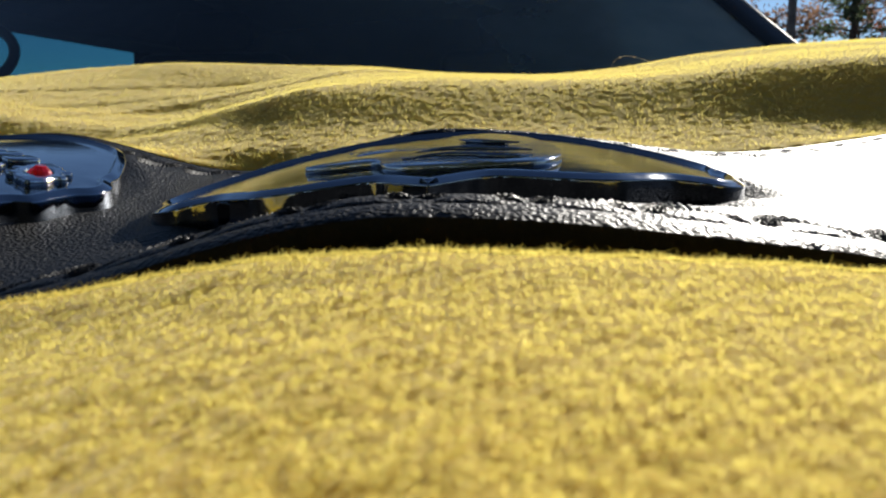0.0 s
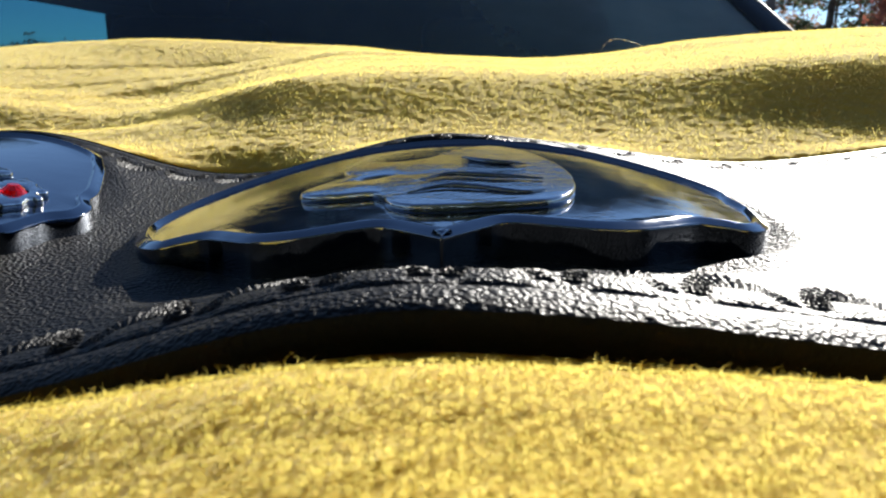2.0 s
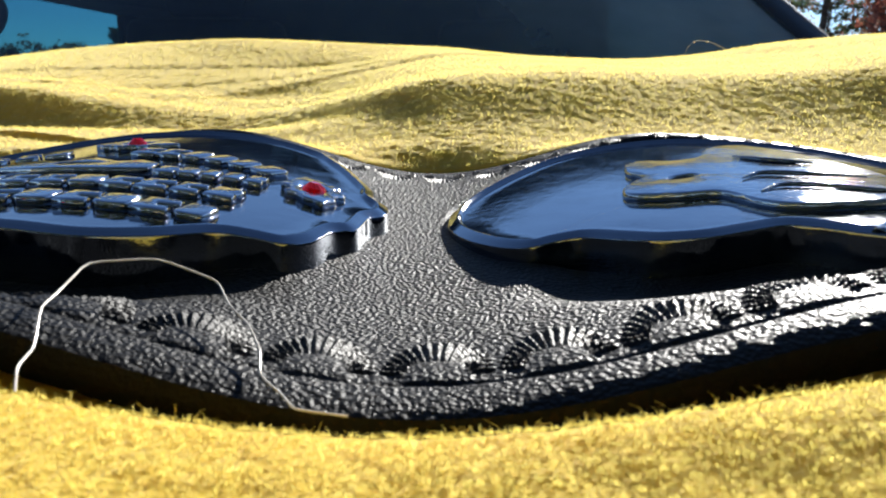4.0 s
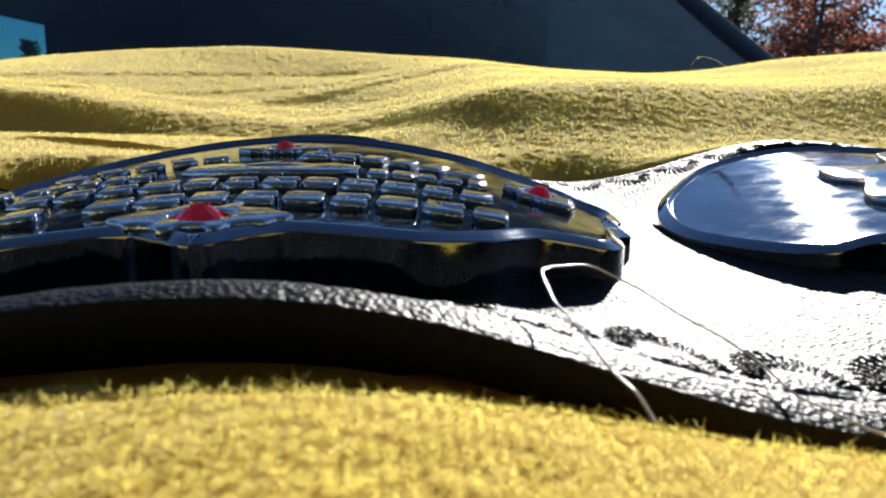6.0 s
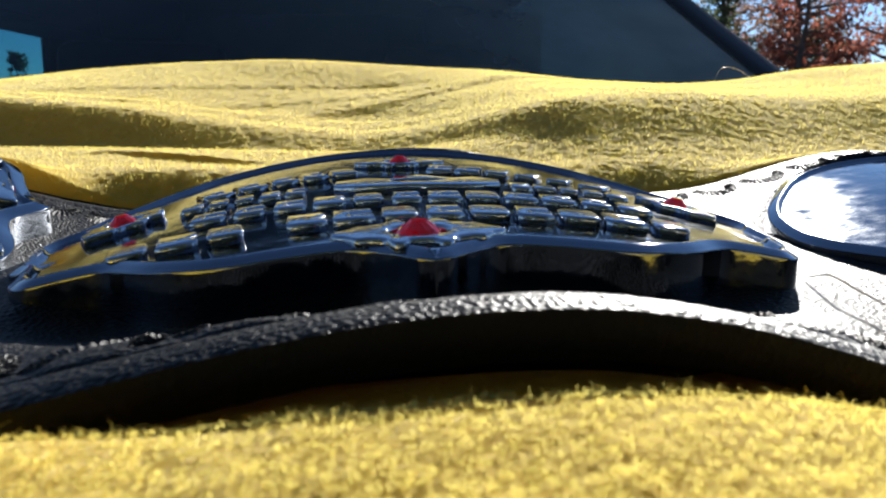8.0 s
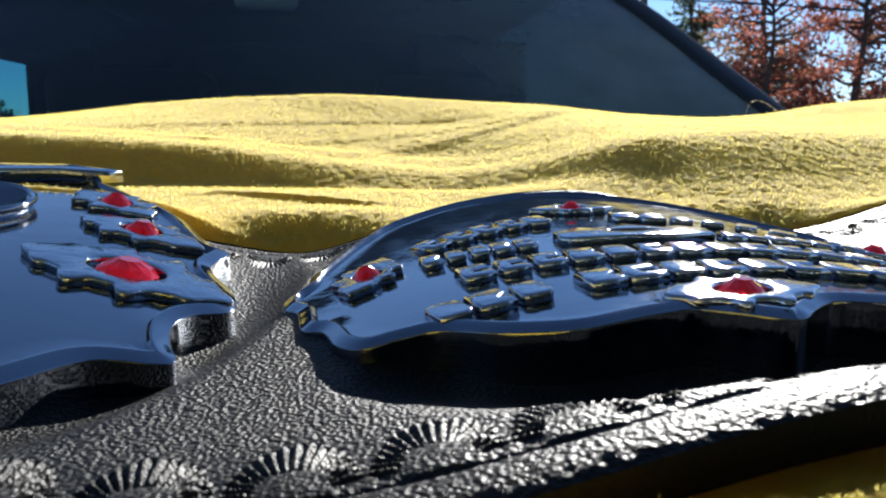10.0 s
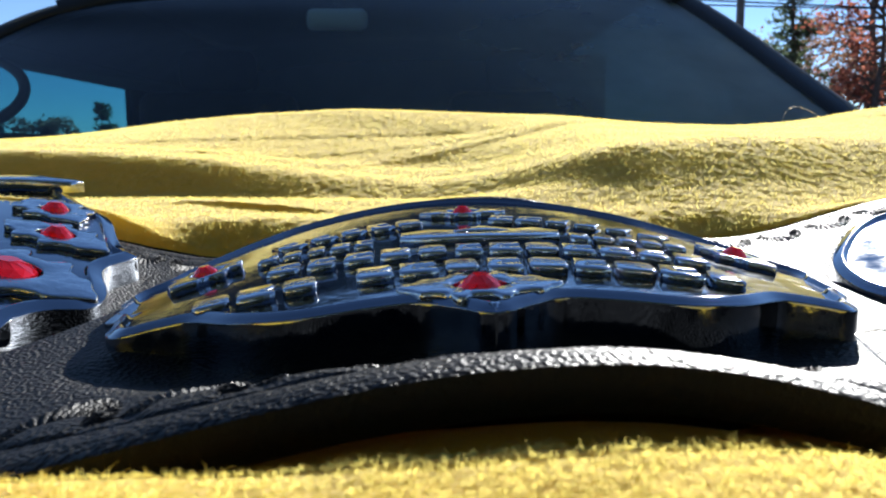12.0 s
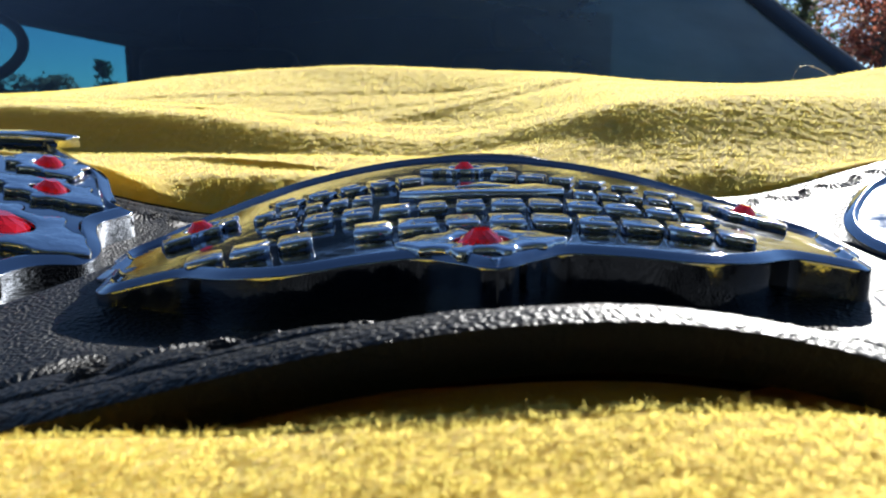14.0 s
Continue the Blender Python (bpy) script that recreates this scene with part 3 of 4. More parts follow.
def setting_line(x, y, wide, deep, turn=0.0, claws=5):
    """An eye-shaped setting with claws along both sides."""
    pts = []
    n = 100
    for k in range(n):
        a = 2 * math.pi * k / n
        u, v = math.cos(a), math.sin(a)
        r = 1.0 + 0.40 * max(0.0, math.cos(2 * claws * a)) ** 0.7 * abs(v) - 0.12 * abs(v)
        px = wide * u * (1.0 + 0.18 * abs(u) ** 6)
        py = deep * math.copysign(abs(v) ** 1.25, v) * r
        pts.append((x + px * math.cos(turn) - py * math.sin(turn), y + px * math.sin(turn) + py * math.cos(turn)))
    return pts


def ellipse(x, y, rx, ry, n=28, turn=0.0):
    return [(x + rx * math.cos(2 * math.pi * k / n) * math.cos(turn) - ry * math.sin(2 * math.pi * k / n) * math.sin(turn),
             y + rx * math.cos(2 * math.pi * k / n) * math.sin(turn) + ry * math.sin(2 * math.pi * k / n) * math.cos(turn)) for k in range(n)]


def set_gem(plate, cx, c, x, y, radius, high, wide, deep, turn, sunk):
    me = raised("gem_setting", setting_line(x, y, wide, deep, turn), cx, c, -sunk - 0.0004, 0.0007, [ellipse(x, y, radius * 1.25, radius * 1.02, 28, turn)], 0.0006)
    me.materials.append(CAST)
    under_belt(part_of("gem_setting", me, None, None, "polished metal claw setting"), plate)
    gem = under_belt(part_of("gem", gem_mesh(radius, high), None, None, "faceted red glass stone", smooth=False), plate)
    nx, ny = (x - cx) / BEND, -TILT
    turned = Vector((0, 0, 1)).rotation_difference(Vector((nx, ny, 1)).normalized()).to_matrix().to_4x4()
    gem.matrix_basis = Matrix.Translation((x, y, plate_lie(x, y, cx, c) - sunk)) @ turned
    return gem


SIDE_HALF = ((0.0, -0.0640), (0.0025, -0.0626), (0.006, -0.0592), (0.012, -0.0550), (0.020, -0.0557), (0.032, -0.0575), (0.043, -0.0530), (0.052, -0.0455), (0.058, -0.0447), (0.065, -0.0450),
             (0.0695, -0.0395), (0.0722, -0.0290), (0.0760, -0.0245), (0.0770, -0.0165), (0.0778, -0.0105), (0.0808, -0.0040), (0.0806, 0.0040), (0.0768, 0.0115), (0.0752, 0.0200), (0.0712, 0.0310), (0.0660, 0.0440), (0.0615, 0.0530), (0.0540, 0.0660), (0.0380, 0.0800), (0.0200, 0.0900), (0.0, 0.0940))
EMBLEM_HALF = ((0.0, -0.0575), (0.004, -0.0535), (0.010, -0.0475), (0.0138, -0.0463), (0.020, -0.0478), (0.028, -0.0492), (0.036, -0.0470), (0.042, -0.0420), (0.048, -0.0362), (0.053, -0.0352), (0.059, -0.0352),
               (0.0655, -0.0280), (0.0715, -0.0150), (0.0750, 0.0), (0.0735, 0.0160), (0.0680, 0.0310), (0.0570, 0.0470), (0.0430, 0.0620), (0.0250, 0.0720), (0.0, 0.0770))


def letter_shape(kind, w, d):
    """Plain blocks about as large as one raised letter."""
    k = min(w, d) * 0.45
    soft = [(-w + k, -d), (w - k, -d), (w - 0.3 * k, -d + 0.3 * k), (w, -d + k), (w, d - k), (w - 0.3 * k, d - 0.3 * k), (w - k, d), (-w + k, d), (-w + 0.3 * k, d - 0.3 * k), (-w, d - k), (-w, -d + k), (-w + 0.3 * k, -d + 0.3 * k)]
    if kind == 0:
        return soft, []
    if kind == 1:
        return [(-w, -d), (w, -d), (w, -d * 0.3), (w * 0.45, -d * 0.1), (w, d * 0.25), (w, d), (-w, d)], []
    return [(-w, -d), (w, -d), (w, -d * 0.35), (-w * 0.1, -d * 0.35), (-w * 0.1, d * 0.35), (w, d * 0.35), (w, d), (-w, d)], []


def build_text_plate():
    c, sunk = PLATES[0][1], 0.0012
    line = outline_of(SIDE_HALF)
    me = plate_mesh("side_plate", line, B_X, c, 0.0078, 0.0026, sunk, (0, 0.012))
    plate = under_belt(part_of("side_plate", me, CHROME, None, "polished side plate with raised writing and four red stones"))
    rng = random.Random(4)
    rows = (([x for x in np.arange(-0.0500, -0.030, 0.0078)] + [x for x in np.arange(-0.0205, 0.054, 0.0083)], lambda x: -0.0320 - 2.4 * (x - 0.005) ** 2, 0.0034, 0.0043),
            ([x for x in np.arange(-0.0410, 0.052, 0.0079) if abs(x + 0.001) > 0.0], lambda x: -0.0135 - 1.6 * x * x, 0.0032, 0.0042),
            ([x for x in np.arange(-0.0480, -0.020, 0.0056)] + [x for x in np.arange(0.026, 0.054, 0.0056)], lambda x: 0.004 - 1.0 * x * x, 0.0022, 0.0034),
            ([x for x in np.arange(-0.0460, -0.008, 0.0076)] + [x for x in np.arange(0.010, 0.050, 0.0076)], lambda x: 0.034 - 7.5 * x * x, 0.0031, 0.0045))
    for xs, path, w, d in rows:
        for x in xs:
            y = path(x)
            tilt = math.atan((path(x + 0.002) - path(x - 0.002)) / 0.004)
            shape, holes = letter_shape(rng.choice((0, 0, 2, 1, 2)), w * rng.uniform(0.90, 1.12), d)
            put = lambda pts: [(x + px * math.cos(tilt) - py * math.sin(tilt), y + px * math.sin(tilt) + py * math.cos(tilt)) for px, py in pts]
            bar = raised("raised_bar", put(shape), B_X, c, -sunk - 0.0004, 0.0007, [put(h) for h in holes], 0.0005)
            bar.materials.append(CAST)
            under_belt(part_of("raised_bar", bar, None), plate)
    crown = [(-0.017, 0.002), (0.0, 0.000), (0.021, 0.002), (0.022, 0.009), (0.016, 0.013), (0.011, 0.010), (0.003, 0.016), (-0.004, 0.010), (-0.010, 0.013), (-0.017, 0.010)]
    cr = raised("raised_crest", crown, B_X, c, -sunk - 0.0004, 0.0009, [ellipse(0.002, 0.007, 0.006, 0.0022, 20)], 0.0004)
    cr.materials.append(CAST)
    under_belt(part_of("raised_crest", cr, None, None, "plain raised crest shape"), plate)
    for x, y, r, w, d, turn in ((-0.0625, 0.001, 0.0034, 0.0115, 0.0062, 1.25), (-0.0015, -0.0500, 0.0040, 0.0120, 0.0078, 0.0), (0.0, 0.0495, 0.0034, 0.0110, 0.0058, 0.0), (0.0625, 0.001, 0.0034, 0.0115, 0.0062, -1.25)):
        set_gem(plate, B_X, c, x, y, r, 0.0034, w, d, turn, sunk)


EMBLEM = ((0.145, 0.021), (0.150, 0.024), (0.158, 0.020), (0.166, 0.024), (0.172, 0.036), (0.178, 0.044), (0.187, 0.046), (0.196, 0.032), (0.2005, 0.012), (0.2015, -0.010), (0.199, -0.026),
          (0.193, -0.036), (0.180, -0.0405), (0.167, -0.0415), (0.160, -0.036), (0.156, -0.024), (0.147, -0.022), (0.138, -0.017), (0.138, -0.009), (0.146, 0.003), (0.1435, 0.012))


def build_emblem_plate():
    c, sunk = PLATES[1][1], 0.0012
    line = outline_of(EMBLEM_HALF)
    blunt = np.where(line[:, 0] > 0.03, 1.0, 0.0) * (0.0030 * np.exp(-((line[:, 1] + 0.032) / 0.013) ** 2) - 0.0020 * np.exp(-((line[:, 1] - 0.002) / 0.008) ** 2))
    line = line + np.stack([blunt, 0 * blunt], -1)
    me = plate_mesh("side_plate", line, A_X, c, 0.0078, 0.0026, sunk, (0, 0.012))
    plate = under_belt(part_of("side_plate", me, CHROME, None, "polished side plate with a plain raised emblem"))
    shape = curve_through([*EMBLEM, EMBLEM[0]], 120)[:-1]
    shape = shape + np.array([0.0, 0.005])
    em = raised("emblem", shape, A_X, c, -sunk - 0.0004, 0.0007, [ellipse(0.1535, 0.001, 0.0045, 0.0022, 22, 0.5)], 0.0006)
    em.materials.append(CAST)
    emblem = under_belt(part_of("emblem", em, None, None, "flat raised silhouette emblem"), plate)
    for pts in (((0.163, -0.028), (0.170, -0.022), (0.178, -0.024), (0.187, -0.030), (0.193, -0.026)), ((0.165, -0.012), (0.172, -0.006), (0.182, -0.009), (0.194, -0.012)), ((0.175, 0.022), (0.182, 0.014), (0.192, 0.010))):
        way = curve_through(pts, 16) + np.array([0.0, 0.005])
        p3 = [(x, y, plate_lie(x, y, A_X, c) + 0.0007) for x, y in way]
        under_belt(part_of("emblem_line", tube_mesh("emblem_line", p3, [0.0002 + 0.0005 * math.sin(math.pi * i / 15) for i in range(16)], 6), CHROME), plate)


CENTRE_HALF = ((0.0, -0.088), (0.030, -0.084), (0.056, -0.070), (0.070, -0.048), (0.078, -0.034), (0.0875, -0.0297), (0.0910, -0.0260), (0.0885, -0.0185), (0.0872, -0.0090), (0.0895, 0.0), (0.0960, 0.0080), (0.0966, 0.0160), (0.0940, 0.0240), (0.0890, 0.0330),
               (0.0872, 0.0410), (0.0895, 0.0550), (0.0886, 0.0585), (0.0837, 0.0615), (0.0768, 0.0733), (0.0700, 0.0870), (0.0625, 0.0970), (0.0500, 0.1077), (0.036, 0.124), (0.018, 0.139), (0.0, 0.147))


def build_centre_plate():
    c, sunk = PLATES[2][1], 0.0014
    me = plate_mesh("centre_plate", outline_of(CENTRE_HALF, 520), C_X, c, 0.0075, 0.0036, sunk, (0, 0.02))
    plate = under_belt(part_of("centre_plate", me, CHROME, None, "large polished scalloped centre plate with red stones"))
    for x, y, r, w, d, turn in ((-0.1400, 0.0876, 0.0048, 0.016, 0.0100, -0.75), (-0.1247, 0.0567, 0.0048, 0.016, 0.0100, -0.3), (-0.1185, 0.0172, 0.0072, 0.0215, 0.0140, -0.2)):
        set_gem(plate, C_X, c, x, y, r, 0.0042, w, d, turn, sunk)
    # ribbed round boss with a beaded rim
    centre, radius = (-0.188, 0.062), 0.031
    disc = raised("ribbed_boss", ellipse(*centre, radius, radius, 64), C_X, c, -sunk - 0.0004, 0.0012, (), 0.0006)
    disc.materials.append(CAST)
    boss = under_belt(part_of("ribbed_boss", disc, None, None, "round boss with fine ribs"), plate)
    for k in range(60):
        a = 2 * math.pi * k / 60
        p = [(centre[0] + r * math.cos(a), centre[1] + r * math.sin(a)) for r in np.linspace(0.006, radius - 0.002, 8)]
        p3 = [(x, y, plate_lie(x, y, C_X, c) + 0.0013) for x, y in p]
        under_belt(part_of("rib", tube_mesh("rib", p3, [0.0002 + 0.0007 * i / 7 for i in range(8)], 5), CHROME), plate)
    ring = [(x, y, plate_lie(x, y, C_X, c) + 0.0014) for x, y in ellipse(*centre, radius, radius, 72)]
    under_belt(part_of("boss_rim", tube_mesh("boss_rim", ring, 0.0011, 8, True), CHROME), plate)
    banner = raised("banner_tip", [(-0.235, 0.124), (-0.200, 0.132), (-0.168, 0.134), (-0.149, 0.131), (-0.153, 0.125), (-0.170, 0.120), (-0.21, 0.116)], C_X, c, -0.001, 0.0034, (), 0.0006)
    banner.materials.append(CAST)
    under_belt(part_of("banner_tip", banner, None, None, "raised banner end with small studs"), plate)


# ---- vehicle ----
def polyline_pillar(points, wide, deep):
    """A windshield pillar: a box section swept along points."""
    pts = [Vector(p) for p in curve_through(points, 24)]
    verts = []
    for i, p in enumerate(pts):
        ahead = ((pts[i + 1] if i < len(pts) - 1 else p) - (pts[i - 1] if i else p)).normalized()
        side = ahead.cross(Vector((0, -1, 0.6))).normalized()
        out = side.cross(ahead).normalized()
        for a, b in ((-1, -0.8), (-0.8, -1), (0.8, -1), (1, -0.8), (1, 0.8), (0.8, 1), (-0.8, 1), (-1, 0.8)):
            verts.append(tuple(p + side * a * wide / 2 + out * b * deep / 2))
    return from_arrays("pillar", verts, grid_faces(len(pts), 8, True))


GLASS_LEFT = ((-1.27, 1.30, 0.03), (-1.17, 1.52, 0.17), (-1.045, 1.70, 0.295), (-0.930, 1.755, 0.36), (-0.780, 1.80, 0.408))
GLASS_TOP = ((-0.780, 1.80, 0.408), (-0.50, 1.835, 0.44), (-0.20, 1.85, 0.455), (0.10, 1.85, 0.455), (0.38, 1.835, 0.44), (0.575, 1.81, 0.425))
GLASS_RIGHT = ((0.575, 1.81, 0.425), (0.625, 1.75, 0.380), (0.680, 1.64, 0.305), (0.742, 1.48, 0.195), (0.798, 1.30, 0.080), (0.82, 1.25, 0.04))


def build_vehicle():
    car = tagged(empty("pickup_truck", (-0.23, 1.5, -1.10)), "dark parked vehicle with a raked windshield, seen over its hood", "vehicle")
    back = Matrix.Translation((-0.23, 1.5, -1.10)).inverted()

    def mine(ob, parent=None):
        ob.parent = parent or car
        if not parent:
            ob.matrix_parent_inverse = back
        return ob

    # hood
    xs, ys = np.linspace(-1.20, 0.82, 60), np.linspace(-0.62, 1.27, 60)
    X, Y = np.meshgrid(xs, ys)
    u = (X + 0.19) / 1.01
    Z = -0.052 + 0.030 * (Y + 0.6) - 0.03 * np.abs(u) ** 4 - 0.05 * step(-0.35, -0.62, Y)
    hood = from_arrays("hood", np.stack([X, Y, Z], -1).reshape(-1, 3), grid_faces(60, 60))
    h = mine(part_of("hood", hood, PAINT, None, "dark painted hood under the blanket"))
    h.modifiers.new("thickness", "SOLIDIFY").thickness = 0.02
    bm = box(bmesh.new(), -1.24, 0.86, -0.66, 1.30, -0.86, -0.14, 0.06)
    mine(part("front_body", bm, PAINT))
    bm = box(bmesh.new(), -1.30, 0.90, 1.30, 4.6, -0.86, -0.02, 0.05)
    mine(part("cab_body", bm, PAINT))
    # windshield
    n = 40
    left, right = curve_through(GLASS_LEFT, n), curve_through(tuple(reversed(GLASS_RIGHT)), n)
    top = curve_through(GLASS_TOP, 48)
    rows = []
    for i in range(n):
        s = np.linspace(0, 1, 48)[:, None]
        row = left[i] * (1 - s) + right[i] * s
        bow = 4 * s * (1 - s)
        lift = (top - (left[-1] * (1 - s) + right[-1] * s)) * (i / (n - 1)) ** 3
        row = row + lift
        row[:, 1] -= 0.09 * bow[:, 0] * (1 - (i / (n - 1)) ** 3)
        rows.append(row)
    me = from_arrays("windshield", np.concatenate(rows), grid_faces(n, 48))
    w = mine(part_of("windshield", me, WINDSHIELD, None, "tinted windshield with dust and painted glare"))
    w.visible_shadow = False
    # pillars, roof
    for pts, side, wide in ((GLASS_LEFT, -1, 0.030), (GLASS_RIGHT, 1, 0.044)):
        p = [(x + side * wide * 0.5, y + 0.012, z) for x, y, z in pts]
        mine(part_of("pillar", polyline_pillar(p, wide, 0.03), TRIM, None, "black windshield pillar"))
        p = [(x + side * (wide + 0.006), y + 0.006, z + 0.003) for x, y, z in pts]
        mine(part_of("gutter", polyline_pillar(p, 0.011, 0.02), EDGE_TRIM, None, "thin grey gutter strip"))
    mine(part_of("header", polyline_pillar([(x, y + 0.02, z + 0.012) for x, y, z in (GLASS_LEFT[-2], *GLASS_TOP, GLASS_RIGHT[1])], 0.05, 0.03), TRIM))
    t = curve_through(GLASS_TOP, 30)
    rows = [t + np.array([0, 0.03, 0.02])] + [np.stack([t[:, 0] * (1 + 0.02 * k) - 0.0, t[:, 1] + 0.05 + 0.3 * k, t[:, 2] + 0.03 + 0.02 * min(k, 2)], -1) for k in range(6)]
    r = mine(part_of("roof", from_arrays("roof", np.concatenate(rows), grid_faces(7, 30)), PAINT))
    r.modifiers.new("thickness", "SOLIDIFY").thickness = 0.03
    # cabin shell
    bm = box(bmesh.new(), -1.20, 0.80, 1.36, 1.62, -0.02, 0.045, 0.02)
    mine(part("dashboard", bm, CABIN, None, "dark dashboard"))
    for name, pts, deep in (("headliner", GLASS_TOP, 1.66), ("door_trim", GLASS_RIGHT, 0.0), ("roof_side", GLASS_LEFT[2:], 1.75)):
        t = curve_through(pts, 24)
        behind = t.copy()
        if deep:
            behind[:, 1] = t[:, 1] + deep
        else:
            behind[:, 1] = 3.45
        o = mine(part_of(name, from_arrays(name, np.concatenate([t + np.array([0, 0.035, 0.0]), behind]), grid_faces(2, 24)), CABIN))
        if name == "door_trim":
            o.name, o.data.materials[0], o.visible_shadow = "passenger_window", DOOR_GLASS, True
        else:
            o.modifiers.new("thickness", "SOLIDIFY").thickness = 0.012
    bm = box(bmesh.new(), -1.22, 0.84, 3.45, 3.50, -0.02, 0.47)
    mine(part("rear_wall", bm, CABIN))
    # near-side wall with its window opening
    for a in ((1.36, 1.72, -0.02, 0.16), (2.94, 3.45, -0.02, 0.46), (1.72, 2.94, -0.02, 0.075)):
        bm = box(bmesh.new(), -1.24, -1.20, a[0], a[1], a[2], a[3])
        mine(part("door_panel", bm, CABIN))
    rail = [[(-1.23, y, 0.285), (-1.13, y, 0.305), (-1.04, y, 0.31)] for y in (1.72, 3.46)]
    o = mine(part_of("window_rail", from_arrays("window_rail", np.array(rail).reshape(-1, 3), grid_faces(2, 3)), CABIN))
    o.modifiers.new("thickness", "SOLIDIFY").thickness = 0.02
    bm = box(bmesh.new(), -1.222, -1.216, 1.72, 2.94, 0.075, 0.285)
    pane = mine(part("side_window", bm, SIDE_GLASS, None, "green-tinted side window", False))
    pane.visible_shadow = False
    # seats
    for x in (-0.72, 0.32):
        bm = box(bmesh.new(), x - 0.26, x + 0.26, 2.35, 2.53, -0.02, 0.22, 0.05)
        seat = mine(part("seat", bm, CABIN, None, "dark cloth front seat"))
        bm = box(bmesh.new(), x - 0.13, x + 0.13, 2.38, 2.48, 0.22, 0.36, 0.04)
        mine(part("headrest", bm, CABIN), seat)
    # steering wheel
    ring = [(-1.225 + 0.190 * math.cos(a), 1.78 + 0.05 * math.sin(a), 0.172 + 0.100 * math.sin(a)) for a in np.linspace(-1.35, 1.35, 30)]
    wheel = mine(part_of("steering_wheel", tube_mesh("steering_wheel", ring, 0.014, 10), TRIM, None, "black steering wheel behind the glass"))
    bm = box(bmesh.new(), -1.196, -1.17, 1.76, 1.80, 0.06, 0.10, 0.008)
    mine(part("hub", bm, TRIM), wheel)
    # rear-view mirror
    bm = box(bmesh.new(), -0.308, -0.158, 1.72, 1.752, 0.318, 0.371, 0.016)
    mirror = mine(part("rear_view_mirror", bm, HOUSING, None, "pale grey back of the rear-view mirror"))
    mine(part_of("stem", tube_mesh("stem", [(-0.233, 1.735, 0.365), (-0.233, 1.76, 0.41), (-0.233, 1.80, 0.44)], 0.010, 8), TRIM), mirror)
    # wheels
    for x in (-1.14, 0.76):
        for y in (0.25, 3.7):
            ring = [(x, y + 0.30 * math.cos(a), -0.77 + 0.30 * math.sin(a)) for a in np.linspace(0, 2 * math.pi, 40, endpoint=False)]
            tyre = mine(part_of("tyre", tube_mesh("tyre", ring, 0.10, 12, True), RUBBER))
            bm = bmesh.new()
            bmesh.ops.create_cone(bm, cap_ends=True, segments=32, radius1=0.22, radius2=0.20, depth=0.14, matrix=Matrix.Translation((x, y, -0.77)) @ Matrix.Rotation(math.pi / 2, 4, "Y"))
            mine(part("rim", bm, RIM), tyre)


# ---- surroundings ----
GROUND_Z = -1.17


def build_ground():
    xs = np.concatenate([-np.geomspace(4000, 20, 14), np.linspace(-15, 15, 13), np.geomspace(20, 4000, 14)])
    X, Y = np.meshgrid(xs, xs)
    me = from_arrays("ground", np.stack([X, Y, np.full_like(X, GROUND_Z)], -1).reshape(-1, 3), grid_faces(len(xs), len(xs)))
    tagged(part_of("ground", me, ASPHALT), "grey asphalt ground", "ground", kind="structure")


